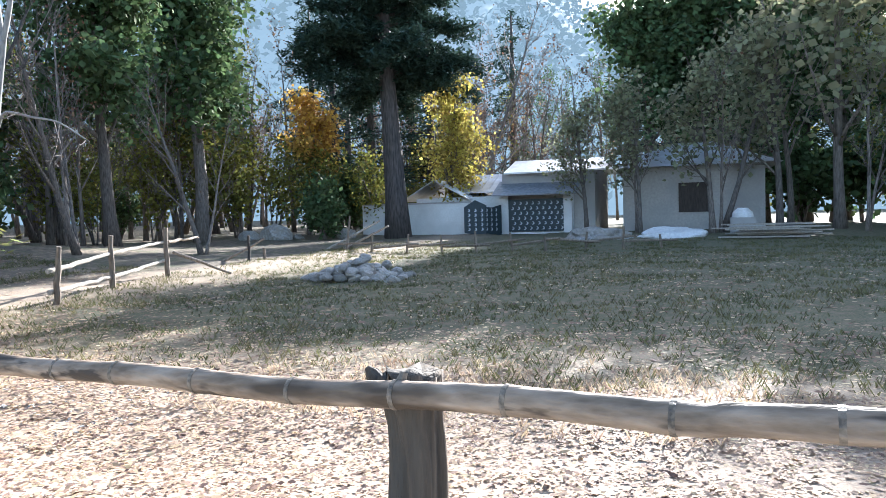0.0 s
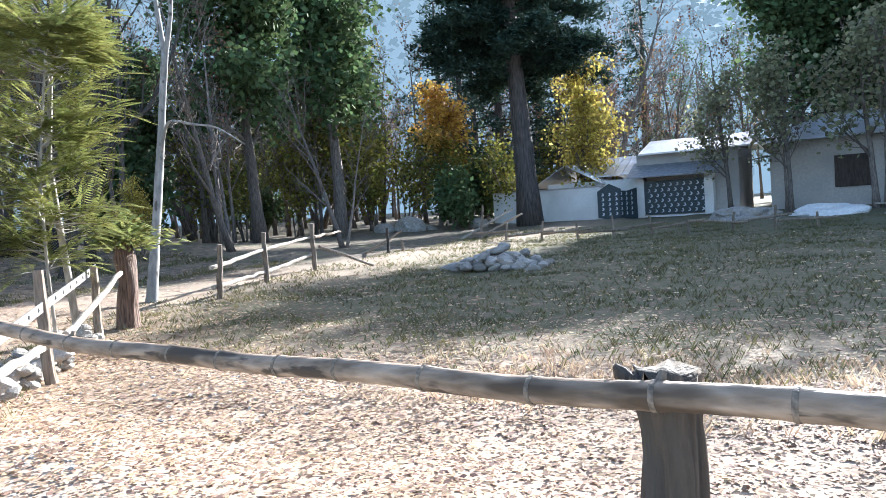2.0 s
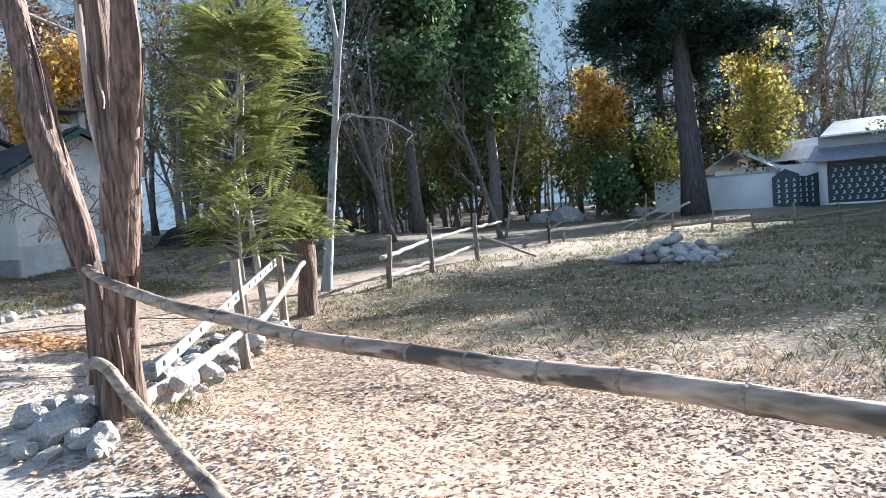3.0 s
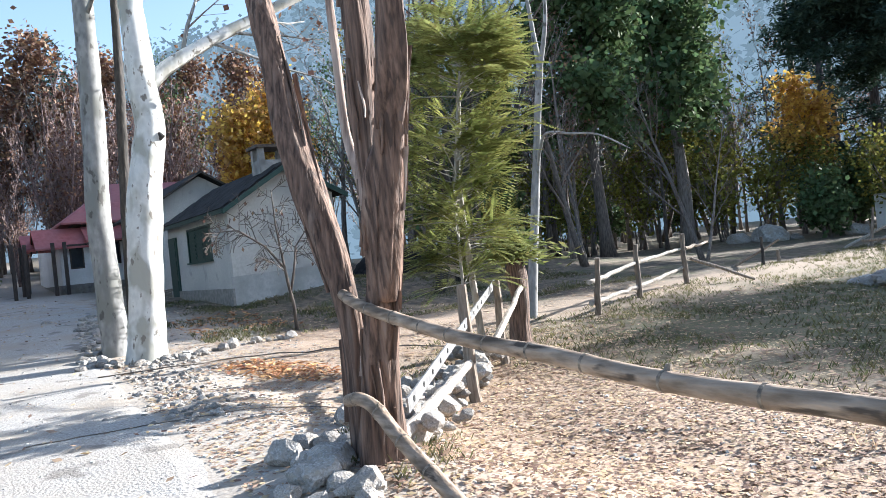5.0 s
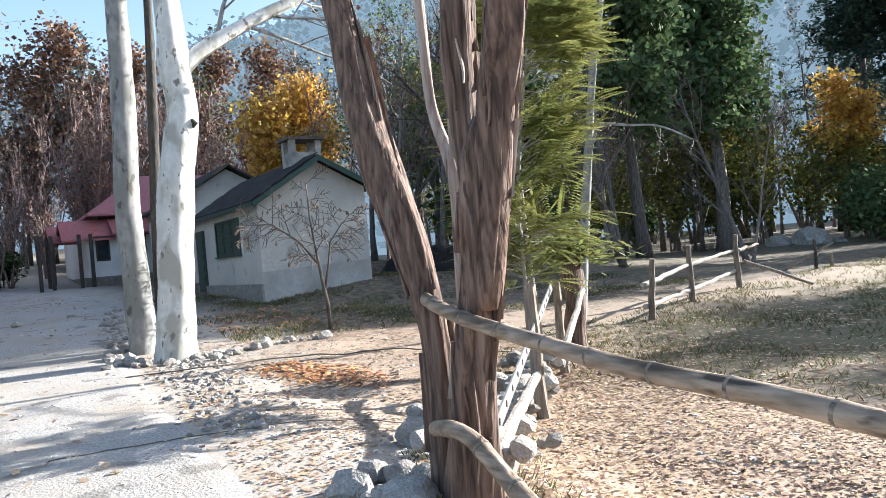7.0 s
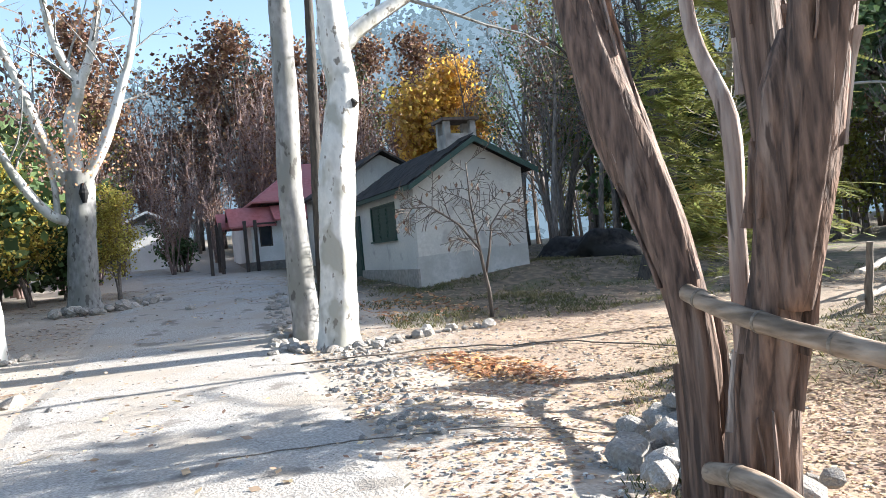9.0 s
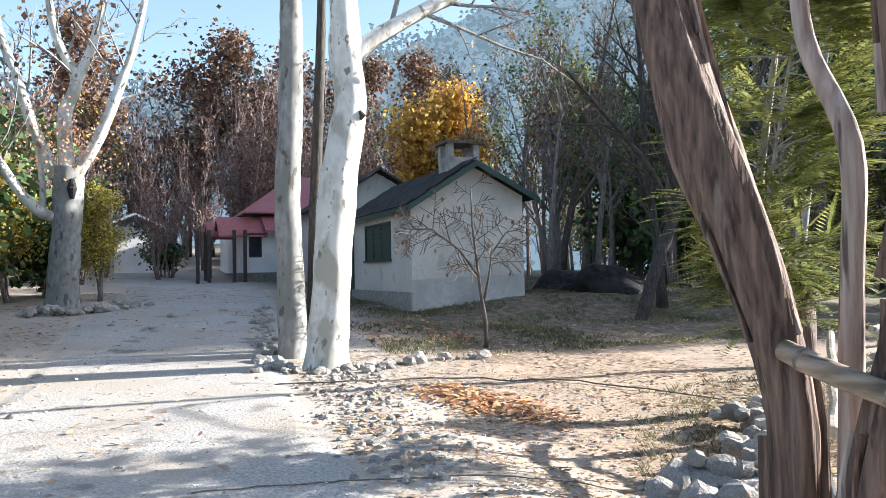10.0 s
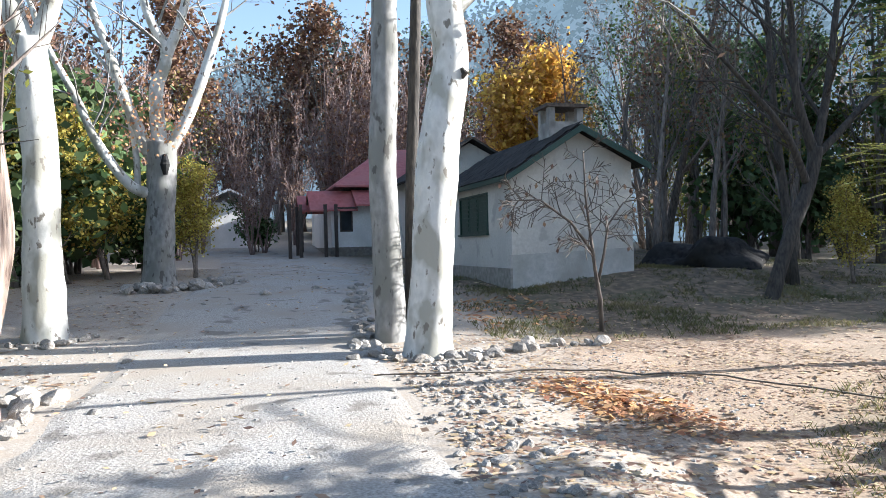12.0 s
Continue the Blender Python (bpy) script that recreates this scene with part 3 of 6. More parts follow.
    # chimney
    M_CHIM = surface("dark_chimney_plaster", (0.24, 0.23, 0.21), (0.42, 0.40, 0.37), 10, bump=0.4, patch=(0.18, 0.17, 0.16), patch_scale=2.5, coord="World")
    ch = Geo()
    cx0, cx1, cy0, cy1 = -21.0, -20.35, 8.1, 9.0
    ch.box((cx0, cy0, 3.4), (cx1, cy1, 4.42))
    chim = part("chimney", ch, M_CHIM, c, "squat plastered chimney stack")
    for px, py in ((cx0, cy0), (cx1 - 0.16, cy0), (cx0, cy1 - 0.16), (cx1 - 0.16, cy1 - 0.16)):
        g = Geo()
        g.box((px, py, 4.42), (px + 0.16, py + 0.16, 4.76))
        part("pier", g, M_CHIM, chim)
    g = Geo()
    g.box((cx0 - 0.09, cy0 - 0.09, 4.76), (cx1 + 0.09, cy1 + 0.09, 4.84))
    part("cap", g, surface("rusty_slab", (0.06, 0.045, 0.035), (0.14, 0.105, 0.08), 12), chim, "thin rust-stained chimney slab")
    return c


build_cottage()


# ---- red-roofed house up the lane ----
def ribbed(g, poly, axis_, lo, hi):
    g.prism(poly, axis_, lo, hi)


def build_red_house():
    c = thing("lodge", "long white lodge with red sheet roofs and a timber porch", "house")
    X = -36.0
    w = Geo()
    w.box((X - 8, 4.9, 1.55), (X, 12.5, 3.35))
    part("wall", w, M_WHITE, c, "white painted wall")
    p = Geo()
    p.box((X - 8.1, 4.8, 0.9), (X + 0.05, 12.6, 1.55))
    part("plinth", p, M_STONE, c, "dark stone plinth")
    r = Geo()
    n0 = [(X - 0.3, 5.1, 4.2), (X - 0.3, 13.0, 4.2), (X - 4.0, 13.0, 6.3), (X - 4.0, 8.0, 6.3), (X - 7.7, 5.1, 4.2), (X - 7.7, 13.0, 4.2)]
    for dz in (0.0, 0.08):
        r.v += [Vector((x, y, z + dz)) for x, y, z in n0]
    for o in (0, 6):
        r.f += [(o, o + 1, o + 2, o + 3), (o + 4, o, o + 3), (o + 5, o + 4, o + 3, o + 2)]
    r.f += [(0, 1, 7, 6), (4, 0, 6, 10)]
    part("upper_roof", r, M_REDROOF, c, "faded red hipped upper roof")
    band = Geo()
    band.box((X - 7.0, 5.6, 3.352), (X - 0.9, 12.6, 4.2))
    part("clerestory", band, M_DARKWOOD, c, "dark clerestory band")
    for xc, y0, y1, ze, zr, half in ((X - 1.9, 3.6, 5.6, 3.15, 3.85, 0.9), (X - 0.75, 3.95, 6.0, 3.10, 3.98, 1.15), (X - 0.6, 5.9, 9.6, 3.30, 4.0, 1.25)):
        g = Geo()
        g.prism([(xc - half, ze), (xc, zr), (xc + half, ze), (xc + half, ze + 0.08), (xc, zr + 0.08), (xc - half, ze + 0.08)], "y", y0, y1)
        part("gablet", g, M_REDROOF, c, "red gabled porch roof")
        g = Geo()
        g.prism([(xc - half, ze - 0.1), (xc, zr - 0.08), (xc + half, ze - 0.1), (xc + half, ze), (xc, zr), (xc - half, ze)], "y", y0 + 0.03, y0 + 0.09)
        part("bargeboard", g, M_DARKWOOD, c, "dark bargeboard")
    for yy, hz in ((5.55, 2.22), (7.05, 2.3), (9.2, 2.3)):
        g = Geo()
        g.box((X - 0.06, yy - 0.28, hz), (X + 0.02, yy + 0.28, hz + 1.0))
        wo = part("window", g, M_DARKWOOD, c, "dark timber window")
        g = Geo()
        g.box((X + 0.01, yy - 0.22, hz + 0.06), (X + 0.035, yy + 0.22, hz + 0.94))
        part("pane", g, M_GLASS, wo)
        g = Geo()
        g.prism([(yy - 0.4, hz + 0.98), (yy + 0.4, hz + 0.98), (yy + 0.4, hz + 1.06), (yy - 0.4, hz + 1.06)], "x", X, X + 0.4)
        part("awning", g, M_DARKWOOD, wo)
    for px, py in ((X + 0.4, 3.55), (X + 0.4, 4.6), (X - 1.3, 3.55), (X + 0.4, 5.05), (X - 3.0, 3.9), (X + 0.9, 3.05)):
        g = Geo()
        g.box((px - 0.07, py - 0.07, 1.0), (px + 0.07, py + 0.07, 3.4))
        part("porch_post", g, M_DARKWOOD, c, "dark timber porch post")


build_red_house()


def build_brick_house():
    c = thing("gabled_house", "house with a whitewashed block gable and slate roof", "house")
    X = -30.0
    y0, y1, ya = 7.3, 11.6, 9.3
    w = Geo()
    w.box((X - 5, y0, 0.4), (X, y1, 4.1))
    w.prism([(y0 + 0.002, 4.102), (y1 - 0.002, 4.102), (ya, 5.3)], "x", X - 5, X - 0.002)
    wall = part("wall", w, M_PLASTER, c, "pale whitewashed block wall")
    bg = Geo()
    bg.box((0, -0.14, 0), (0.012, 0.14, 0.085))
    me = bg.mesh("block")
    me.materials.append(M_PLASTER)
    for r in range(24):
        z = 3.0 + r * 0.1
        half = 2.1 if z < 4.05 else max(0.0, (5.2 - z) * 1.65)
        n = int(2 * half / 0.3)
        for k in range(n):
            b = part("block", me, None, wall)
            b.location = (X + 0.001, ya - half + 0.15 + k * 0.3 + 0.15 * (r % 2), z)
    r = Geo()
    r.prism([(y0 - 0.35, 3.86), (ya, 5.40), (ya, 5.48), (y0 - 0.4, 3.94)], "x", X - 5.3, X + 0.4)
    r.prism([(y1 + 0.35, 3.86), (y1 + 0.4, 3.94), (ya, 5.48), (ya, 5.40)], "x", X - 5.3, X + 0.4)
    part("roof", r, M_SLATE, c, "dark slate roof")


build_brick_house()


def build_white_house():
    c = thing("far_house", "small white house half hidden behind shrubs", "house")
    g = Geo()
    g.box((-47, -0.3, 1.2), (-43, 1.6, 4.0))
    part("wall", g, M_WHITE, c)
    g = Geo()
    g.prism([(-0.7, 3.95), (0.65, 4.55), (2.0, 3.95), (2.0, 4.05), (0.65, 4.67), (-0.7, 4.05)], "x", -47.4, -42.4)
    part("roof", g, M_TIN, c)


build_white_house()


# ---- buildings beyond the lawn ----
def tin_roof(c, x0, x1, y0, y1, ze, zr):
    xm = (x0 + x1) / 2
    g = Geo()
    g.prism([(x0, ze), (xm, zr), (x1, ze), (x1, ze + 0.05), (xm, zr + 0.05), (x0, ze + 0.05)], "y", y0, y1)
    roof = part("roof", g, M_TIN, c, "bright tin roof")
    n = int((y1 - y0) / 0.5)
    for k in range(n):
        y = y0 + 0.25 + k * 0.5
        g = Geo()
        g.prism([(x0, ze + 0.052), (xm, zr + 0.052), (x1, ze + 0.052), (x1, ze + 0.085), (xm, zr + 0.085), (x0, ze + 0.085)], "y", y, y + 0.04)
        part("rib", g, M_TIN, roof)


def build_white_wall_house():
    c = thing("outbuilding", "low white outbuilding with bright tin roofs", "house")
    g = Geo()
    g.box((-16.9, 36.0, -0.2), (-10.9, 36.3, 1.78))
    part("wall", g, M_WHITE, c, "long whitewashed wall")
    g = Geo()
    g.box((-17.0, 35.93, 1.78), (-10.8, 36.37, 1.86))
    part("coping", g, M_CREAM, c)
    g = Geo()
    g.box((-14.2, 37.2, 0), (-9.0, 42.0, 2.1))
    part("back_wall", g, M_WHITE, c)
    tin_roof(c, -14.8, -11.0, 36.5, 42, 1.95, 3.0)
    g = Geo()
    xa, xb = -12.2, -8.3
    g.prism([(37.5, 2.3), (40.0, 3.3), (42.5, 2.3), (42.5, 2.36), (40, 3.37), (37.5, 2.36)], "x", xa, xb)
    roof = part("roof", g, M_TIN, c, "bright tin roof")
    for k in range(9):
        x = xa + 0.1 + k * 0.45
        g = Geo()
        g.prism([(37.5, 2.362), (40.0, 3.372), (42.5, 2.362), (42.5, 2.40), (40, 3.41), (37.5, 2.40)], "x", x, x + 0.05)
        part("rib", g, M_TIN, roof)


build_white_wall_house()


def ornament(parent, x, y, z, s):
    """A white crescent, as painted on the gate sheets."""
    g = Geo()
    for a in range(7):
        t0 = radians(-110 + a * 32)
        p = Vector((x + math.cos(t0) * s, y, z + math.sin(t0) * s))
        k = 0.35 * s * (1 - abs(a - 3) / 4)
        g.box((p.x - k - 0.01, y - 0.006, p.z - k - 0.01), (p.x + k + 0.01, y, p.z + k + 0.01))
    return g


def build_gatehouse():
    c = thing("gatehouse", "pale rendered gatehouse with a lean-to awning", "house")
    g = Geo()
    g.box((-9.2, 36.6, -0.2), (-4.5, 41.5, 3.2))
    part("wall", g, M_CREAM, c)
    for a, b in ((-9.15, -8.75), (-5.95, -5.55)):
        g = Geo()
        g.box((a, 36.0, -0.2), (b, 36.6, 2.15))
        part("gate_pier", g, M_WHITE, c, "white gate pier")
    g = Geo()
    g.box((-8.748, 36.1, -0.2), (-5.952, 36.3, 0.22))
    part("sill_wall", g, M_WHITE, c)
    g = Geo()
    g.prism([(35.3, 2.05), (36.9, 2.75), (36.9, 2.82), (35.3, 2.12)], "x", -9.4, -5.2)
    part("awning", g, surface("dull_sheet", (0.16, 0.17, 0.19), (0.28, 0.29, 0.31), 6, rough=0.5), c, "grey sheet lean-to awning")
    g = Geo()
    g.prism([(36.2, 3.15), (38.7, 3.85), (41.8, 3.15), (41.8, 3.23), (38.7, 3.95), (36.2, 3.23)], "x", -9.0, -3.9)
    part("roof", g, M_TIN, c, "bright tin roof")
    gate = thing("sheet_gate", "dark metal gate with white crescent pattern", "gate")
    p = Geo()
    p.box((-8.74, 36.02, 0.26), (-5.96, 36.08, 1.86))
    part("leaf", p, M_PANELDARK, gate)
    for r in range(6):
        for k in range(9):
            part("ornament", ornament(gate, -8.55 + k * 0.31 + 0.1 * (r % 2), 36.017, 0.42 + r * 0.25, 0.065), M_PANELWHITE, gate)
    for x, turn, w in ((-10.4, 25, 1.15), (-9.5, -28, 1.2)):
        leaf_gate = thing("loose_gate_leaf", "dark patterned gate leaf standing open", "gate", "open gate leaves", (x, 35.7, 0))
        leaf_gate.rotation_euler = (0, 0, radians(turn))
        p = Geo()
        p.prism([(-w / 2, 0.25), (w / 2, 0.0), (w / 2, 1.62), (0, 1.9 if turn > 0 else 1.5), (-w / 2, 1.55)], "y", -0.03, 0.03)
        part("leaf", p, M_PANELDARK, leaf_gate)
        for r in range(5):
            for k in range(3):
                part("ornament", ornament(leaf_gate, -w / 2 + 0.22 + k * 0.33, -0.032, 0.42 + r * 0.24, 0.06), M_PANELWHITE, leaf_gate)


build_gatehouse()


def build_right_house():
    c = thing("bungalow", "pale bungalow with a tin hip roof behind bare trees", "house")
    g = Geo()
    g.box((-3.2, 37.0, -0.2), (3.2, 43.0, 3.3))
    part("wall", g, M_CREAM, c)
    g = Geo()
    b = len(g.v)
    g.v += [Vector(q) for q in ((-3.9, 36.3, 3.2), (3.9, 36.3, 3.2), (3.9, 43.6, 3.2), (-3.9, 43.6, 3.2), (-1.0, 39.8, 4.5), (1.0, 39.8, 4.5))]
    g.f += [(0, 1, 5, 4), (1, 2, 5), (2, 3, 4, 5), (3, 0, 4), (3, 2, 1, 0)]
    part("roof", g, M_TIN, c, "sunlit tin hip roof")
    g = Geo()
    g.box((-0.6, 36.93, 1.0), (0.9, 36.998, 2.4))
    part("window", g, M_DARKWOOD, c)


build_right_house()

# ---- bamboo fence and the split-trunk tree ----
def fluted(g, pts, rads, seed, n=36, depth=0.23):
    """A limb with deep shaggy grooves running along it."""
    rng = random.Random(seed)
    fine_p, fine_r = [], []
    pts = [Vector(p) for p in pts]
    for i in range(len(pts) - 1):
        m = max(2, int((pts[i + 1] - pts[i]).length / 0.07))
        for k in range(m):
            f = k / m
            a, b = pts[max(i - 1, 0)], pts[min(i + 2, len(pts) - 1)]
            p0, p1 = pts[i], pts[i + 1]
            m0, m1 = (p1 - a) * 0.5, (b - p0) * 0.5
            fine_p.append(p0 * (2 * f**3 - 3 * f**2 + 1) + m0 * (f**3 - 2 * f**2 + f) + p1 * (-2 * f**3 + 3 * f**2) + m1 * (f**3 - f**2))
            fine_r.append(rads[i] + (rads[i + 1] - rads[i]) * f)
    fine_p.append(pts[-1])
    fine_r.append(rads[-1])
    start = len(g.v)
    g.tube(fine_p, fine_r, n)
    for i, c0 in enumerate(fine_p):
        for k in range(n):
            v = g.v[start + i * n + k]
            a = 2 * math.pi * k / n
            q = (math.cos(a) * 1.8 + seed, math.sin(a) * 1.8, i * 0.09)
            kk = 1 + 0.5 * depth * noise.noise((i * 0.22, seed * 3.1, math.cos(a) * 0.6)) + depth * (1.1 * noise.noise(q) + 0.9 * noise.noise((q[0] * 2.6, q[1] * 2.6, i * 0.10)) + 0.5 * noise.noise((q[0] * 5.5, q[1] * 5.5, i * 0.16)))
            g.v[start + i * n + k] = c0 + (v - c0) * kk


def build_bamboo_fence():
    c = thing("bamboo_fence", "old bamboo rail fence on a rough post", "fence")
    rng = random.Random(2)
    line = [Vector(q) for q in ((2.6, 1.55, 1.03), (0.94, 1.77, 0.996), (0.67, 1.808, 0.979), (0.365, 1.852, 0.973), (0.08, 1.893, 0.963), (-0.20, 1.934, 0.950), (-0.49, 1.975, 0.941), (-1.0, 2.05, 0.931), (-1.42, 2.11, 0.922), (-2.0, 2.155, 0.922), (-2.57, 2.20, 0.938), (-3.0, 2.23, 0.970), (-3.78, 2.287, 1.022), (-4.5, 2.34, 1.122), (-4.80, 2.37, 1.185))]
    # the culm: thin waists, swollen joints
    for nm, pts, ra, rb, gap in (("top_rail", line, 0.030, 0.033, 0.30), ("lower_rail", [Vector(q) for q in ((-4.62, 2.25, 0.61), (-4.42, 2.22, 0.640), (-4.25, 2.21, 0.615), (-4.06, 2.20, 0.525), (-3.86, 2.20, 0.43), (-3.45, 2.20, 0.235), (-3.09, 2.20, 0.085), (-2.8, 2.20, -0.06))], 0.036, 0.040, 0.25)):
        g = Geo()
        dist = 0.0
        total = sum((pts[i + 1] - pts[i]).length for i in range(len(pts) - 1))
        samples, rads, joints = [], [], []
        n = int(total / 0.03)
        cum = [0]
        for i in range(len(pts) - 1):
            cum.append(cum[-1] + (pts[i + 1] - pts[i]).length)
        nxt = 0.14
        spots = []
        while nxt < total:
            spots.append(nxt)
            nxt += gap * rng.uniform(0.85, 1.15)
        for k in range(n + 1):
            s = total * k / n
            i = max(j for j in range(len(pts) - 1) if cum[j] <= s + 1e-9)
            f = (s - cum[i]) / (cum[i + 1] - cum[i])
            a, b = pts[max(i - 1, 0)], pts[min(i + 2, len(pts) - 1)]
            p0, p1 = pts[i], pts[i + 1]
            m0, m1 = (p1 - a) * 0.5, (b - p0) * 0.5
            q = p0 * (2 * f**3 - 3 * f**2 + 1) + m0 * (f**3 - 2 * f**2 + f) + p1 * (-2 * f**3 + 3 * f**2) + m1 * (f**3 - f**2)
            near = min((abs(s - j) for j in spots), default=1)
            r = ra + (rb - ra) * s / total
            samples.append(q + Vector((0, 0, 0.004 * math.sin(s * 6))))
            rads.append(r * (1.0 + 0.10 * math.exp(-((near / 0.022) ** 2))))
        g.tube(samples, rads, 14)
        rail = part(nm, g, M_BAMBOO, c, "weathered bamboo pole with dark scorched stretches", smooth=True)
        for j in spots:
            k = min(range(n + 1), key=lambda q: abs(total * q / n - j))
            if 0 < k < n:
                d = (samples[k + 1] - samples[k - 1]).normalized()
                jg = Geo()
                jg.tube([samples[k] - d * 0.006, samples[k] + d * 0.006], [rads[k] * 1.03] * 2, 14)
                if rng.random() < 0.22:
                    up = Vector((rng.uniform(-0.3, 0.3), rng.uniform(-0.6, 0.6), 1)).normalized()
                    jg.tube([samples[k] + up * rads[k] * 0.8, samples[k] + up * (rads[k] + 0.018)], [0.014, 0.009], 6)
                part("joint", jg, M_NODE, rail, "dark swollen bamboo joint", smooth=False)
    # the gnarled post
    g = Geo()
    pts, rads = [], []
    for k in range(22):
        z = -0.25 + k * 0.059
        pts.append((0.026 + 0.05 * (0.95 - z) * (z > 0) + 0.006 * math.sin(z * 9), 1.995 + 0.008 * math.cos(z * 7), z))
        rads.append(0.067 + 0.012 * math.exp(-max(z, 0) * 2.5) + 0.004 * math.sin(z * 13) + 0.006 * step(z, 0.86, 0.95))
    fluted(g, pts, rads, 6, 40, 0.20)
    for v in g.v:
        cx = 0.026 + 0.05 * (0.95 - v.z)
        a = math.atan2(v.y - 1.995, v.x - cx)
        k = 1 + 0.08 * noise.noise((math.cos(a) * 3, math.sin(a) * 3, v.z * 0.7)) + 0.05 * math.sin(a * 5 + v.z * 2)
        # a long hollow in the face towards the lane
        k -= 0.30 * math.exp(-((a + 1.75) / 0.30) ** 2) * step(v.z, 0.56, 0.66) * (1 - step(v.z, 0.80, 0.86))
        v.x, v.y = cx + (v.x - cx) * k, 1.995 + (v.y - 1.995) * k
        if v.z > 0.93:
            v.z += 0.035 * noise.noise((v.x * 16, v.y * 16, 2)) + 0.02 * noise.noise((v.x * 40, v.y * 40, 5))
    post = part("post", g, M_POST, c, "dark gnarled tree-stump post", smooth=True)
    h = Geo()
    h.tube([(-0.03, 1.975, 0.955), (-0.06, 1.97, 0.99), (-0.07, 1.965, 1.005)], [0.022, 0.018, 0.006], 8)
    part("snag", h, M_POST, post, "broken stub of wood")
    return c


build_bamboo_fence()


def build_split_tree():
    c = thing("split_trunk_tree", "shaggy reddish-barked tree splitting into stems at its foot", "tree")
    Y = 2.43
    g = Geo()
    fluted(g, [(-4.84, Y, -0.25), (-4.84, Y, 0.3), (-4.83, Y, 0.7), (-4.83, Y - 0.01, 1.02), (-4.93, Y - 0.03, 1.39), (-5.06, Y - 0.08, 1.80), (-5.16, Y - 0.12, 2.15), (-5.28, Y - 0.12, 2.56), (-5.36, Y - 0.12, 2.85), (-5.7, Y - 0.1, 3.9), (-6.2, Y, 5.4)], [0.11, 0.075, 0.062, 0.062, 0.085, 0.098, 0.090, 0.086, 0.082, 0.072, 0.05], 1)
    left = part("left_stem", g, M_BARK_RED, c, "leaning shaggy stem", smooth=True)
    g = Geo()
    fluted(g, [(-4.66, Y, -0.25), (-4.64, Y, 0.2), (-4.58, Y, 0.55), (-4.53, Y, 0.85), (-4.44, Y, 1.22), (-4.36, Y, 1.57), (-4.31, Y, 1.80), (-4.30, Y, 1.98)], [0.20, 0.14, 0.105, 0.094, 0.088, 0.096, 0.10, 0.04], 2)
    fluted(g, [(-4.46, Y, 1.15), (-4.41, Y, 1.6), (-4.42, Y, 1.95), (-4.43, Y, 2.25), (-4.41, Y, 2.6), (-4.45, Y, 3.5), (-4.3, Y, 5.2)], [0.05, 0.066, 0.066, 0.070, 0.072, 0.065, 0.05], 3)
    fluted(g, [(-4.40, Y, 1.15), (-4.29, Y, 1.6), (-4.20, Y, 2.05), (-4.09, Y, 2.42), (-3.94, Y, 3.4), (-3.6, Y + 0.2, 5.2)], [0.06, 0.082, 0.080, 0.076, 0.068, 0.05], 4)
    part("main_stem", g, M_BARK_RED, c, "thick shaggy forked stem", smooth=True)
    g = Geo()
    fluted(g, [(-4.74, Y + 0.06, -0.2), (-4.71, Y + 0.08, 0.7), (-4.68, Y + 0.08, 1.38), (-4.67, Y + 0.08, 1.78), (-4.81, Y + 0.08, 2.13), (-4.84, Y + 0.08, 2.55), (-4.9, Y + 0.1, 3.6)], [0.05, 0.04, 0.032, 0.034, 0.03, 0.026, 0.02], 5, 12)
    part("thin_stem", g, M_BARK_TWIN, c, "thin pale crooked stem", smooth=True)
    # long loose strips of bark standing off the stems
    rs = random.Random(17)
    for line, r0 in (([(-4.84, 0.35), (-4.83, 1.0), (-5.06, 1.8), (-5.36, 2.85)], 0.082), ([(-4.62, 0.3), (-4.53, 0.85), (-4.36, 1.57), (-4.31, 1.85)], 0.102), ([(-4.29, 1.6), (-4.09, 2.42), (-3.94, 3.3)], 0.080), ([(-4.42, 1.6), (-4.43, 2.25), (-4.44, 3.3)], 0.070)):
        spine = [Vector((x, Y - (0.08 if x < -5 else 0), z)) for x, z in line]
        for _ in range(16):
            f0 = rs.uniform(0.0, 0.8)
            f1 = min(0.99, f0 + rs.uniform(0.10, 0.30))
            ang, wd = rs.uniform(-math.pi, math.pi), rs.uniform(0.004, 0.008)
            sg, n = Geo(), 7
            for k in range(n + 1):
                f = k / n
                p, d = along(spine, f0 + (f1 - f0) * f)
                u = d.cross(Vector((0, 1, 0))).normalized()
                w = u.cross(d)
                aa = ang + 0.18 * math.sin(f * 3 + ang)
                out = u * math.cos(aa) + w * math.sin(aa)
                tan = d.cross(out)
                rr = r0 * 1.04 + 0.006 + 0.035 * max(0.0, f - 0.75) * (ang > 0) + 0.03 * max(0.0, 0.2 - f)
                ww = wd * (0.35 + 0.65 * math.sin(math.pi * (0.1 + 0.8 * f)))
                sg.v += [p + out * rr - tan * ww, p + out * (rr + 0.007), p + out * rr + tan * ww, p + out * (rr - 0.03)]
            for k in range(n):
                for j in range(4):
                    sg.f.append((k * 4 + j, k * 4 + (j + 1) % 4, k * 4 + 4 + (j + 1) % 4, k * 4 + 4 + j))
            sg.f += [(3, 2, 1, 0), (n * 4, n * 4 + 1, n * 4 + 2, n * 4 + 3)]
            part("bark_strip", sg, M_BARK_RED if rs.random() < 0.7 else M_BARK_TWIN, c)
    tw = Geo()
    tips = []
    rng = random.Random(9)
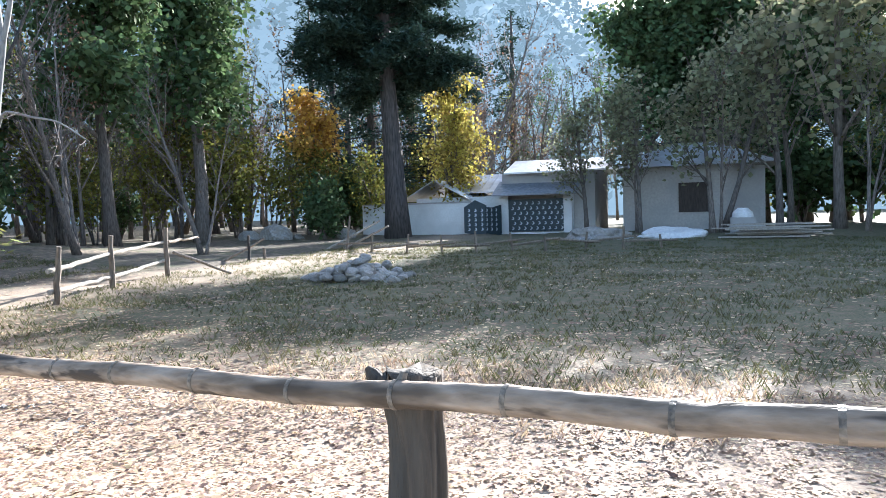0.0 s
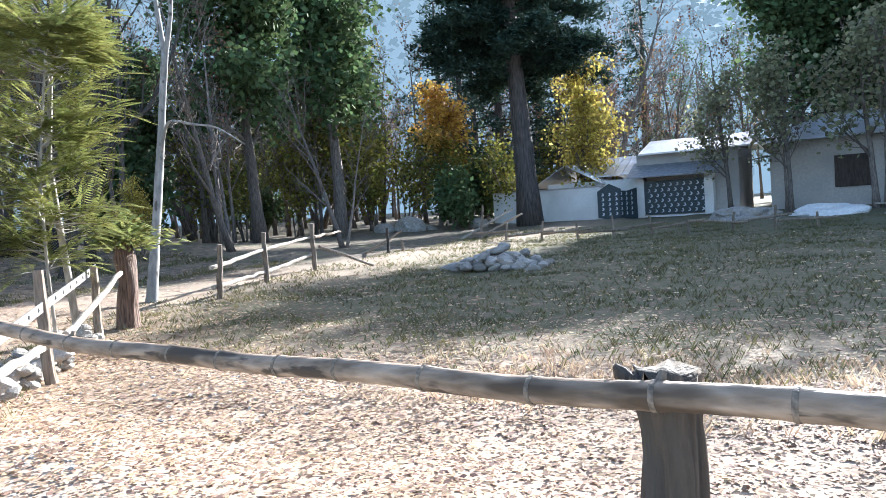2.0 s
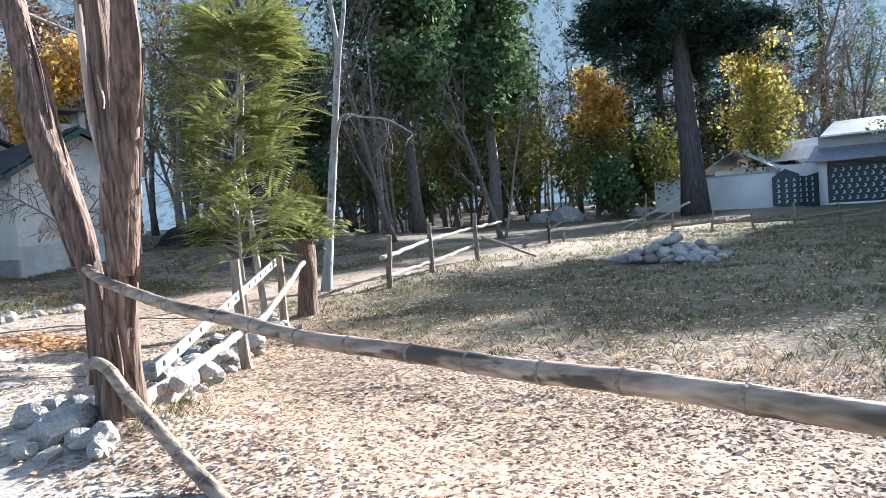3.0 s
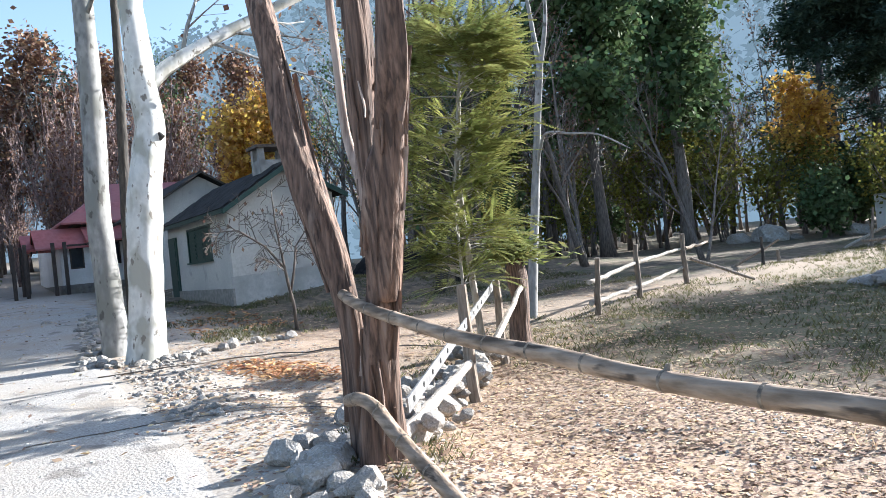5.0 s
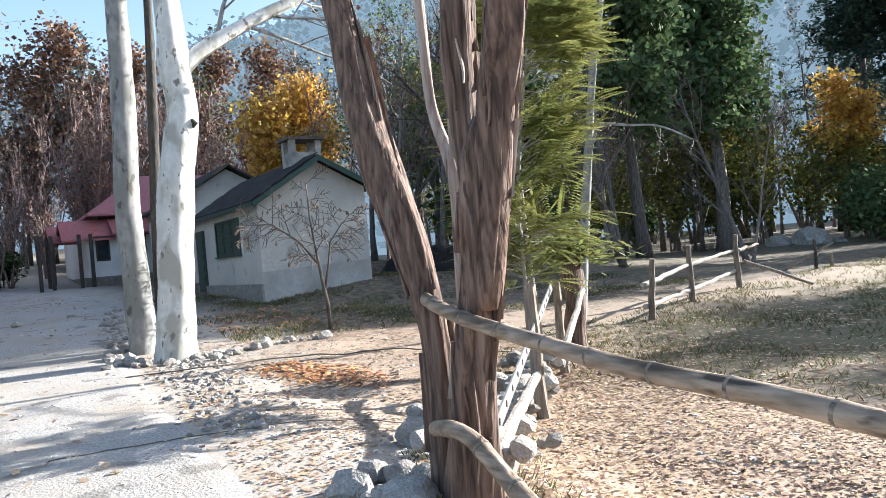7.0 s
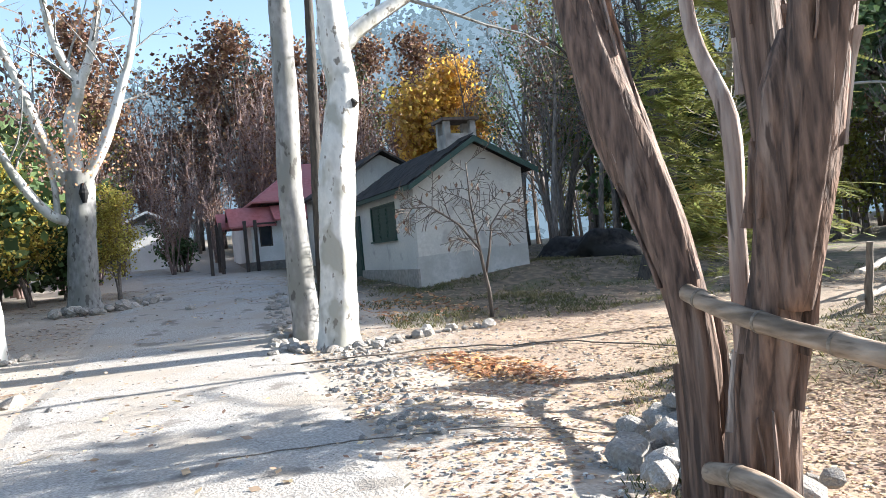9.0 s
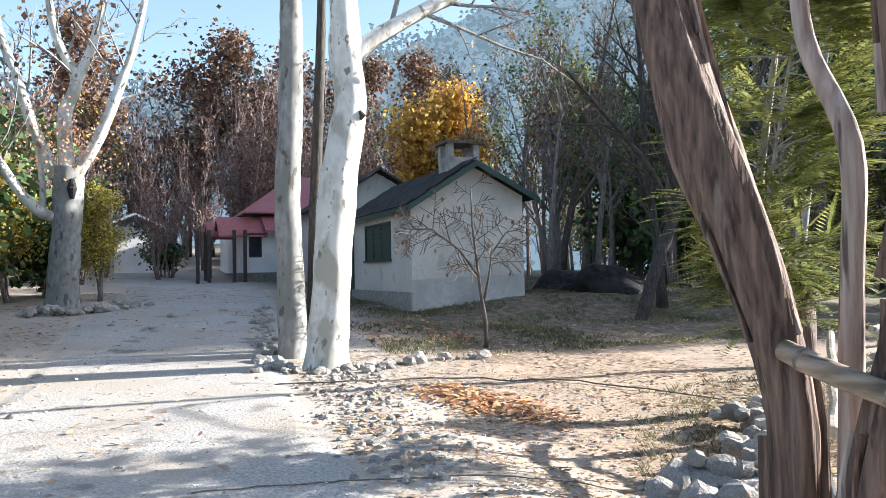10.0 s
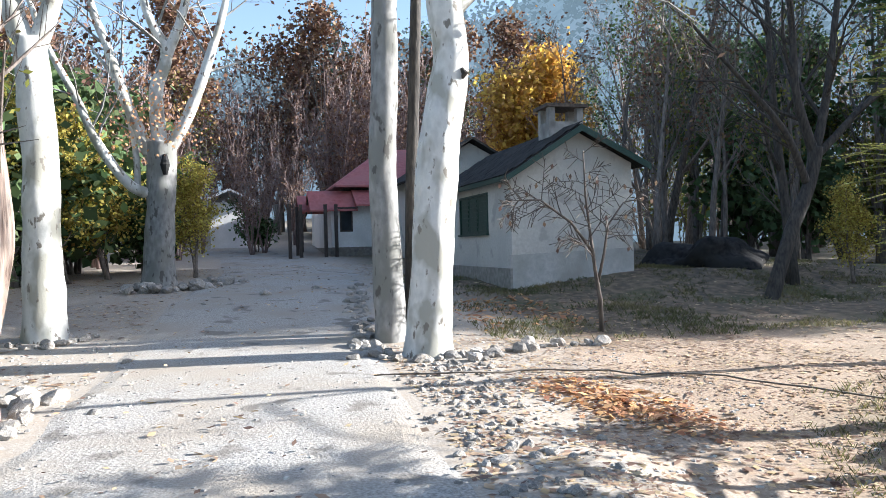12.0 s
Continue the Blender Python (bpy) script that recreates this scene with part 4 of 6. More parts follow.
    for base, d in (((-6.2, Y + 0.3, 5.2), (-0.3, 0.1, 1)), ((-4.3, Y, 5.1), (0, 0.1, 1)), ((-3.6, Y + 0.2, 5.1), (0.3, 0.1, 1))):
        line = wander(base, d, 3.0, 6, 0.1, rng)
        tw.tube(line, [0.05 - 0.007 * k for k in range(7)], 6)
        branch_out(tw, tw, tips, line, 0.05, 0.01, 1, 3, rng, 8, 0.4, 0.8, 0.15, 0.1, 0.1)
    part("upper_branchwork", tw, M_BARK_BROWN, c)


build_split_tree()

# ---- pole fences round the lawn ----
def pole(parent, name, a, b, r, mat, seed, label="", n=9):
    rng = random.Random(seed)
    a, b = Vector(a), Vector(b)
    m = max(3, int((b - a).length / 0.22))
    pts = [a.lerp(b, k / m) + Vector((rng.gauss(0, 0.008), rng.gauss(0, 0.008), rng.gauss(0, 0.008))) for k in range(m + 1)]
    g = Geo()
    g.tube(pts, [r * (1 - 0.25 * k / m) * rng.uniform(0.93, 1.07) for k in range(m + 1)], n, 0.06, rng)
    return part(name, g, mat, parent, label)


def build_pole_fence():
    near = thing("pole_fence", "split-pole fence with pale peeled rails beside rubble", "fence")
    pole(near, "post", (-6.70, 4.66, -0.3), (-6.80, 4.68, 1.0), 0.070, M_POLE, 1, "rough split post")
    pole(near, "post", (-7.95, 6.06, -0.3), (-8.05, 6.15, 0.93), 0.062, M_POLE, 2, "rough split post")
    pole(near, "rail", (-4.75, 2.58, 0.27), (-6.70, 4.62, 0.25), 0.050, M_PALEPOLE, 3, "pale peeled rail")
    a, b = Vector((-4.95, 2.82, 0.42)), Vector((-8.5, 6.48, 0.88))
    g = Geo()
    d = (b - a).normalized()
    up = Vector((0, 0, 1))
    side = d.cross(up).normalized()
    wide = side.cross(d) * 0.05
    for s0, s1 in ((0.0, 1.0),):
        g.v += [a - wide - side * 0.006, b - wide - side * 0.006, b + wide - side * 0.006, a + wide - side * 0.006, a - wide + side * 0.006, b - wide + side * 0.006, b + wide + side * 0.006, a + wide + side * 0.006]
        g.f += [(0, 1, 2, 3), (7, 6, 5, 4), (0, 4, 5, 1), (3, 2, 6, 7), (0, 3, 7, 4), (1, 5, 6, 2)]
    strip = part("slotted_rail", g, surface("galvanised_strip", (0.22, 0.22, 0.22), (0.36, 0.36, 0.36), 14, rough=0.45, bump=0.1, metal=0.5), near, "slanting galvanised strip with dark discs for its round holes")
    for k in range(16):
        c0 = a.lerp(b, (k + 0.5) / 16)
        # solid near-black disc, in place of the shade in an open hole
        hg = Geo()
        hg.tube([c0 - side * 0.010, c0 + side * 0.010], [0.022, 0.022], 10)
        part("hole", hg, M_DARKIN, strip)
    pole(near, "rail", (-6.60, 4.80, 0.34), (-7.95, 6.45, 0.80), 0.040, M_PALEPOLE, 5, "pale peeled rail rising between the posts")
    far = thing("pole_fence", "rough post-and-pole fence at the lawn's edge", "fence")
    P = [(-10.05, 10.05), (-10.85, 12.1), (-11.3, 14.25)]
    for i, (x, y) in enumerate(P):
        z = ground_z(x, y)
        pole(far, "post", (x - 0.08 * (i == 0), y, z - 0.3), (x + 0.06 * (i == 0), y, z + 1.03 + 0.05 * i), 0.065, M_POLE, 20 + i, "split fence post")
    pole(far, "rail", (-10.1, 9.9, 0.52), (-10.9, 12.15, 0.72), 0.045, M_PALEPOLE, 24)
    pole(far, "rail", (-10.85, 12.0, 0.70), (-11.4, 14.4, 0.86), 0.042, M_PALEPOLE, 25)
    pole(far, "rail", (-10.1, 9.9, 0.16), (-10.9, 12.15, 0.22), 0.045, M_PALEPOLE, 26)
    pole(far, "rail", (-10.85, 12.0, 0.20), (-11.35, 14.2, 0.42), 0.045, M_PALEPOLE, 27)
    pole(far, "rail", (-11.3, 14.3, 0.84), (-12.6, 17.0, 0.86), 0.04, M_POLE, 28)
    pole(far, "fallen_rail", (-11.25, 14.4, 0.60), (-10.3, 15.3, 0.02), 0.04, M_POLE, 29, "fallen dark pole")
    pole(far, "stake", (-12.0, 18.5, -0.3), (-12.0, 18.5, 0.85), 0.05, M_BARK_DARK, 30)
    pole(far, "fallen_rail", (-12.9, 18.2, 0.0), (-11.8, 19.0, 0.72), 0.04, M_POLE, 31)
    stub = thing("fence_stub", "short dark stake standing alone in the lawn", "stake")
    pole(stub, "stake", (-12.2, 19.6, -0.3), (-12.2, 19.6, 0.42), 0.06, M_POLE, 33)
    rails = thing("fallen_fence", "low fallen pole fence across the far lawn", "fence")
    rng = random.Random(5)
    x, y = -12.0, 24.0
    for k in range(9):
        nx, ny = x + 1.25, y + rng.uniform(-0.3, 0.4)
        pole(rails, "rail", (x, y, 0.12 + rng.uniform(0, 0.25)), (nx + 0.5, ny, 0.1 + rng.uniform(0, 0.3)), 0.045, M_POLE, 40 + k)
        pole(rails, "stake", (nx, ny, -0.2), (nx + rng.uniform(-0.1, 0.1), ny, rng.uniform(0.35, 0.7)), 0.05, M_POLE, 60 + k)
        x, y = nx, ny
    for k, (a, b) in enumerate((((-13.2, 25.2, 0.0), (-11.4, 26.4, 1.1)), ((-12.9, 26.2, 0.0), (-10.6, 25.4, 0.9)), ((-12.4, 25.4, -0.1), (-12.3, 25.6, 1.3)))):
        pole(rails, "leaning_pole", a, b, 0.05, M_PALEPOLE if k < 2 else M_POLE, 80 + k)


build_pole_fence()

# ---- stones ----
STONES = [stone_mesh("stone", k, (1, random.Random(k).uniform(0.7, 0.95), random.Random(k + 9).uniform(0.5, 0.8))) for k in range(6)]
for me in STONES:
    me.materials.append(M_STONE)


def stone_row(name, label, spots, seed, kind=""):
    rng = random.Random(seed)
    c = thing(name, label, "stones", kind=kind)
    for x, y, s, up in spots:
        o = part("stone", STONES[rng.randrange(6)], None, c)
        k = s * rng.uniform(0.75, 1.25)
        o.matrix_basis = Matrix.Translation((x, y, ground_z(x, y) + k * 0.15 + up)) @ Euler((rng.uniform(-0.4, 0.4), rng.uniform(-0.4, 0.4), rng.uniform(0, 6.28))).to_matrix().to_4x4() @ Matrix.Scale(k, 4)
    return c


def scatter_line(pts, n, wide, size, seed, up=0.0):
    rng = random.Random(seed)
    pts = [Vector((*p, 0)) for p in pts]
    out = []
    for k in range(n):
        p, d = along(pts, (k + rng.random()) / n * 0.999)
        o = rng.gauss(0, wide)
        out.append((p.x - d.y * o, p.y + d.x * o, size * rng.uniform(0.5, 1.3), up * rng.random()))
    return out


stone_row("stone_edging", "heap of pale rubble along the pole fence", scatter_line([(-5.0, 2.75), (-5.9, 3.35), (-6.7, 4.1), (-7.4, 5.0), (-8.6, 6.2)], 150, 0.17, 0.10, 1, 0.22), 1)
stone_row("stone_edging", "larger rough stones in the fence rubble", scatter_line([(-5.45, 2.95), (-6.0, 3.4), (-6.9, 4.2), (-7.3, 4.5)], 14, 0.12, 0.15, 21, 0.05), 21)
stone_row("stone_edging", "loose pale stones round the tree's foot", scatter_line([(-4.1, 2.1), (-4.5, 2.0), (-5.0, 2.1), (-5.3, 2.5)], 22, 0.12, 0.10, 2, 0.04), 2)
stone_row("stone_edging", "row of rough stones edging the lane", scatter_line([(-13.2, 2.55), (-14.3, 2.55), (-16.5, 2.75), (-19.0, 3.2), (-22, 3.7)], 64, 0.12, 0.10, 3, 0.02), 3)
stone_row("stone_edging", "scattered pale stones under the plane tree", scatter_line([(-13.0, 2.8), (-13.0, 3.6), (-13.2, 4.4), (-13.3, 5.6)], 30, 0.16, 0.10, 4, 0.02), 4)
stone_row("stone_edging", "ring of stones round the old plane", scatter_line([(-22.3, -1.6), (-22.0, -0.9), (-22.6, 0.1), (-23.8, 0.5)], 36, 0.2, 0.16, 5, 0.12), 5)
stone_row("stone_edging", "whitewashed stones below the twin-stemmed tree", scatter_line([(-9.9, -1.9), (-10.8, -1.5), (-11.3, -1.2), (-12.6, -1.45)], 34, 0.22, 0.12, 6, 0.02), 6)
stone_row("stone_edging", "stones at the foot of the pale plane", scatter_line([(-15.6, -2.3), (-15.7, -1.6), (-16.5, -1.3)], 14, 0.15, 0.10, 7, 0.02), 7)
stone_row("rubble_heap", "grey heap of broken stone on the lawn", [(-6.9 + random.Random(k).gauss(0, 0.55), 15.3 + random.Random(k + 99).gauss(0, 0.45), 0.15, 0.45 * max(0, 1 - abs(random.Random(k).gauss(0, 0.55)) * 1.2) * random.Random(k + 5).random()) for k in range(110)], 8)
stone_row("verge_stones", "small stones strewn along the lane's verge", scatter_line([(-7.5, 2.3), (-9.5, 2.65), (-11.2, 2.9), (-12.8, 3.0)], 190, 0.30, 0.042, 9), 9)
stone_row("boulders", "grey boulders at the wood's edge", [(-21.0, 31.5, 0.75, 0), (-19.6, 31.8, 0.8, 0), (-18.6, 32.2, 0.4, 0), (-16.6, 33.5, 0.5, 0)], 10)
stone_row("lane_stones", "a few stones lying in the lane", [(-20.5, 1.4, 0.14, 0), (-21.5, 2.6, 0.15, 0), (-19.2, 0.2, 0.1, 0), (-24, 1.0, 0.15, 0), (-11.5, -0.5, 0.07, 0), (-14.3, -0.6, 0.1, 0)], 11)


def build_rock():
    me = stone_mesh("boulder", 7, (1.0, 1.5, 0.8), 4, 0.42)
    ob = slab("boulder", me, M_ROCKDARK, "large dark boulder beside the cottage", "boulder", kind="", smooth=False)
    me.polygons.foreach_set("use_smooth", [True] * len(me.polygons))
    ob.location = (-20.6, 12.5, 0.70)


build_rock()


def build_hose(name, label, pts, r, seed):
    rng = random.Random(seed)
    line = [Vector((x, y, ground_z(x, y) + 0.022)) for x, y in pts]
    fine = []
    for i in range(len(line) - 1):
        for k in range(6):
            q = line[i].lerp(line[i + 1], k / 6) + Vector((rng.gauss(0, .015), rng.gauss(0, .015), 0))
            q.z = ground_z(q.x, q.y) + 0.026
            fine.append(q)
    g = Geo()
    g.tube(fine, [r] * len(fine), 6)
    slab(name, g, M_HOSE, label, "hose", kind="", smooth=True)


build_hose("garden_hose", "thin dark hose lying across the earth", [(-7.9, 0.9), (-7.83, 1.23), (-7.73, 1.66), (-7.59, 2.08), (-7.37, 2.73), (-7.25, 3.44), (-7.1, 4.0)], 0.005, 1)
build_hose("garden_hose", "thin dark hose trailing past the leaf pile", [(-12.3, 2.2), (-12.14, 2.66), (-11.88, 3.07), (-11.84, 4.1), (-11.25, 5.21), (-10.4, 6.05), (-9.6, 7.0)], 0.010, 2)

# ---- trees along the lane ----
def limb(g, pts, rads, seed, n=14):
    fluted(g, pts, rads, seed, n, 0.10)


def crownwork(root, limbs, seed, bark, count=8, levels=3, ratio=0.42, spread=0.8, lift=0.05, leaf_mat=None, leaves=0, leaf=(0.12, 0.05), lo=0.25):
    rng = random.Random(seed)
    wood, twigs, tips = Geo(), Geo(), []
    for pts, r in limbs:
        pts = [Vector(p) for p in pts]
        branch_out(wood, twigs, tips, pts, r, r * 0.3, 1, levels, rng, count, ratio, spread, 0.2, lift, lo)
    if wood.f:
        part("branchwork", wood, bark, root)
    part("twig_spray", twigs, M_BARK_BROWN, root)
    if leaves:
        g = Geo()
        for _ in range(leaves):
            p, d = tips[rng.randrange(len(tips))]
            g.leaf(p + Vector((rng.gauss(0, .12), rng.gauss(0, .12), rng.gauss(0, .12))), Vector((rng.uniform(-1, 1), rng.uniform(-1, 1), -0.7)), Vector((rng.uniform(-1, 1), rng.uniform(-1, 1), 0.4)), leaf[0] * rng.uniform(0.6, 1.3), leaf[1] * rng.uniform(0.6, 1.3))
        part("leaf_remnant", g, leaf_mat, root, "few withered leaves")


def build_planes():
    c = thing("plane_tree", "white-barked plane tree beside the lane", "tree", "plane trees")
    g = Geo()
    limb(g, [(-13.55, 3.13, -0.2), (-13.58, 3.17, 0.25), (-13.6, 3.27, 1.6), (-13.6, 3.40, 2.9), (-13.6, 3.58, 3.9), (-13.6, 3.52, 4.7), (-13.6, 3.48, 5.8), (-13.7, 3.4, 8.5), (-13.8, 3.3, 12)], [0.42, 0.31, 0.265, 0.27, 0.24, 0.235, 0.20, 0.16, 0.08], 11, 18)
    part("trunk", g, M_BARK_SYC, c, "knotted white trunk", smooth=True)
    g = Geo()
    big = [(-13.6, 3.55, 4.55), (-13.6, 3.95, 4.95), (-13.55, 4.7, 5.45), (-13.5, 5.7, 6.0), (-13.3, 7.2, 6.9), (-13.2, 8.6, 8.3)]
    limb(g, big, [0.15, 0.125, 0.11, 0.10, 0.075, 0.04], 12, 12)
    limb(g, [(-13.7, 3.4, 7.5), (-14.4, 2.6, 9.0), (-15.2, 1.6, 10.5)], [0.1, 0.08, 0.04], 13, 10)
    part("limb", g, M_BARK_SYC, c, smooth=True)
    g = Geo()
    g.tube([(-13.39, 3.66, 3.80), (-13.35, 3.70, 3.74), (-13.39, 3.67, 3.68)], [0.03, 0.05, 0.02], 8)
    part("knot", g, M_BARK_DARK, c)
    crownwork(c, [(big, 0.10), ([(-13.7, 3.4, 7.5), (-14.4, 2.6, 9.0), (-15.2, 1.6, 10.5)], 0.08), ([(-13.6, 3.48, 5.8), (-13.7, 3.4, 8.5), (-13.8, 3.3, 12)], 0.10)], 3, M_BARK_GREY_SHADED, 9, 3, 0.45, leaf_mat=M_RUST, leaves=160, leaf=(0.13, 0.06))
    c = thing("plane_tree", "slim plane stem in shade-darkened grey behind the white one", "tree", "plane trees")
    g = Geo()
    top = [(-14.75, 2.90, -0.2), (-14.75, 2.92, 0.5), (-14.75, 2.86, 2.5), (-14.75, 2.93, 4.5), (-14.75, 2.95, 7.0), (-14.6, 2.8, 12)]
    limb(g, top, [0.30, 0.225, 0.20, 0.19, 0.17, 0.08], 14, 16)
    part("trunk", g, M_BARK_GREY_SHADED, c, "smooth grey trunk, shade put into its bark colour", smooth=True)
    g = Geo()
    limb(g, [(-15.1, 3.3, 0), (-15.1, 3.38, 2.5), (-15.1, 3.5, 5), (-15.1, 3.6, 8)], [0.11, 0.10, 0.085, 0.05], 15, 10)
    part("side_stem", g, M_BARK_DARK, c, smooth=True)
    crownwork(c, [(top[3:], 0.12)], 5, M_BARK_GREY_SHADED, 10, 3, 0.4)
    # pale plane left of the lane
    c = thing("plane_tree", "pale forked plane tree by the lane", "tree", "plane trees")
    g = Geo()
    limb(g, [(-16.3, -1.95, 0.0), (-16.3, -1.95, 0.5), (-16.3, -1.97, 1.6), (-16.3, -1.95, 3.0), (-16.3, -2.02, 4.2), (-16.3, -2.05, 4.7)], [0.38, 0.29, 0.26, 0.255, 0.245, 0.22], 16, 16)
    a = [(-16.3, -2.1, 4.5), (-16.35, -2.3, 5.3), (-16.5, -2.7, 7.5), (-16.8, -3.2, 10)]
    b = [(-16.3, -2.0, 4.5), (-16.3, -1.72, 5.3), (-16.2, -1.3, 7.0), (-16.0, -0.9, 10)]
    limb(g, a, [0.17, 0.15, 0.12, 0.06], 17, 12)
    limb(g, b, [0.15, 0.13, 0.10, 0.05], 18, 12)
    part("trunk", g, M_BARK_SYC, c, "white forked trunk", smooth=True)
    crownwork(c, [(a, 0.12), (b, 0.11)], 6, M_BARK_SYC, 8, 3, 0.42, leaf_mat=M_RUST, leaves=80)
    # broad old plane further up
    c = thing("plane_tree", "broad old plane with many pale limbs and few leaves", "tree", "plane trees")
    X = -24.0
    g = Geo()
    # trunk takes the shade-darkened bark, limbs the light one
    limb(g, [(X, -1.05, 0.5), (X, -1.05, 1.3), (X, -0.95, 3.0), (X, -0.93, 4.3)], [0.52, 0.38, 0.34, 0.38], 19, 18)
    part("trunk", g, M_BARK_GREY_SHADED, c, "thick grey trunk with a hollow, shade put into its bark colour", smooth=True)
    # solid near-black bulge; the cavity's shade is only its colour
    h = Geo()
    h.tube([(X + 0.33, -0.82, 3.45), (X + 0.35, -0.82, 3.7), (X + 0.32, -0.82, 3.95)], [0.05, 0.12, 0.06], 10)
    part("hollow", h, M_DARKIN, c, "near-black bulge standing for a shaded hollow")
    limbs = [([(X, -1.2, 4.0), (X, -1.75, 5.4), (X, -2.1, 6.6), (X, -2.5, 7.9), (X - .3, -3, 11)], 0.17),
             ([(X, -0.95, 4.1), (X, -1.0, 5.6), (X, -0.75, 6.6), (X, -1.25, 7.9), (X, -1.7, 11.5)], 0.20),
             ([(X, -0.75, 6.5), (X, -0.25, 7.9), (X + .2, 0.3, 11)], 0.15),
             ([(X, -0.75, 4.1), (X + .2, -0.15, 5.2), (X + .2, 0.35, 6.6), (X + .2, 0.75, 8.0), (X, 1.3, 11)], 0.17),
             ([(X, -1.2, 3.0), (X + .1, -1.7, 3.25), (X + .2, -2.35, 4.2), (X + .3, -2.8, 5.3), (X + .4, -3.45, 6.7), (X + .4, -4.0, 8.5)], 0.15),
             ([(X, -1.5, 3.15), (X, -1.55, 4.2), (X, -1.85, 5.6), (X - .3, -2.6, 6.8)], 0.09)]
    for i, (pts, r) in enumerate(limbs):
        g = Geo()
        n = len(pts)
        limb(g, pts, [r * (1 - 0.65 * k / (n - 1)) for k in range(n)], 20 + i, 12)
        part("limb", g, M_BARK_SYC, c, "pale bare limb", smooth=True)
    r3 = random.Random(40)
    g = Geo()
    for _ in range(340):
        g.leaf(Vector((X + 0.35 + r3.gauss(0, .25), -1.0 + r3.gauss(0, .75), 4.9 + r3.gauss(0, .5))), Vector((r3.uniform(-1, 1), r3.uniform(-1, 1), -0.6)), Vector((1, r3.uniform(-1, 1), 0.4)), 0.10, 0.032)
    part("leaf_remnant", g, M_ORANGE, c, "cluster of orange leaves at the fork")
    crownwork(c, [(p, r * 0.6) for p, r in limbs], 8, M_BARK_GREY_SHADED, 8, 3, 0.40, leaf_mat=M_RUST, leaves=260, leaf=(0.15, 0.065), lo=0.35)


build_planes()


def build_twin():
    c = thing("twin_stem_tree", "twin-stemmed tree with peeling fibrous bark", "tree")
    X = -11.5
    a = [(X, -1.62, -0.1), (X, -1.68, 0.5), (X, -1.78, 1.2), (X, -1.93, 1.75), (X, -2.0, 2.4), (X, -2.1, 3.2), (X, -2.3, 4.6)]
    b = [(X, -1.45, -0.1), (X, -1.42, 0.6), (X, -1.27, 1.2), (X, -1.2, 1.8), (X, -1.27, 2.8), (X, -1.24, 3.8), (X, -1.1, 5.5)]
    for i, (p, rads) in enumerate(((a, [0.22, 0.17, 0.15, 0.12, 0.07, 0.06, 0.04]), (b, [0.2, 0.15, 0.115, 0.10, 0.10, 0.09, 0.06]))):
        g = Geo()
        fluted(g, p, rads, 31 + i, 18, 0.14)
        part("stem", g, M_BARK_TWIN, c, "pale fluted stem", smooth=True)
    rng = random.Random(12)
    tw, tips = Geo(), []
    for p in (a, b):
        branch_out(tw, tw, tips, [Vector(q) for q in p[3:]], 0.06, 0.02, 1, 2, rng, 10, 0.45, 0.9, 0.2, 0.1, 0.05)
    part("branchwork", tw, M_BARK_BROWN, c)
    g = Geo()
    tips = [q for q in tips if q[0].y < -1.45]
    for _ in range(5200):
        p, d = tips[rng.randrange(len(tips))]
        g.leaf(p + Vector((rng.gauss(0, .28), rng.gauss(-.1, .25), rng.gauss(0, .25))), Vector((rng.uniform(-1, 1), rng.uniform(-1, 1), rng.uniform(-1, .3))), Vector((rng.uniform(-1, 1), rng.uniform(-1, 1), 0.8)), 0.10 * rng.uniform(.6, 1.3), 0.026)
    part("crown", g, M_LEAF_Y, c, "yellow-green leaves")


build_twin()


def build_dark_tree():
    c = thing("dark_tree", "dark-barked bare tree with spreading limbs", "tree")
    X = -16.4
    g = Geo()
    t = [(X, 10.95, -0.2), (X, 11.05, 0.4), (X, 11.5, 1.6), (X, 12.0, 2.6), (X, 12.15, 3.3)]
    limb(g, t, [0.22, 0.15, 0.13, 0.13, 0.14], 41, 14)
    limbs = [([(X, 12.1, 3.2), (X, 11.7, 4.4), (X, 11.6, 6.2), (X, 11.2, 9.5)], 0.105), ([(X, 12.15, 3.2), (X, 12.5, 4.6), (X, 12.8, 6.4), (X, 13.4, 9.5)], 0.10),
             ([(X, 12.15, 3.1), (X + .2, 12.9, 3.9), (X + .3, 13.9, 4.9), (X + .3, 15, 7)], 0.085), ([(X, 11.9, 2.6), (X + .2, 11.2, 3.6), (X + .2, 10.3, 4.5), (X + .3, 9.0, 5.6)], 0.08)]
    for p, r in limbs:
        limb(g, p, [r, r * .8, r * .6, r * .3], 42, 10)
    part("trunk", g, M_BARK_DARK, c, smooth=True)
    rng = random.Random(4)
    w, tw, tips = Geo(), Geo(), []
    for p, r in limbs:
        branch_out(w, tw, tips, [Vector(q) for q in p], r, r * .3, 1, 3, rng, 9, 0.45, 0.8, 0.2, 0.08, 0.15)
    part("branchwork", w, M_BARK_DARK, c)
    part("twig_spray", tw, M_BARK_DARK, c)
    # second trunk just behind
    tree("dark_tree", "dark slender tree beside the boulder", (-17.6, 12.6, 0.3), 77, 9, 0.13, bark=M_BARK_DARK, count=9, levels=3)


build_dark_tree()


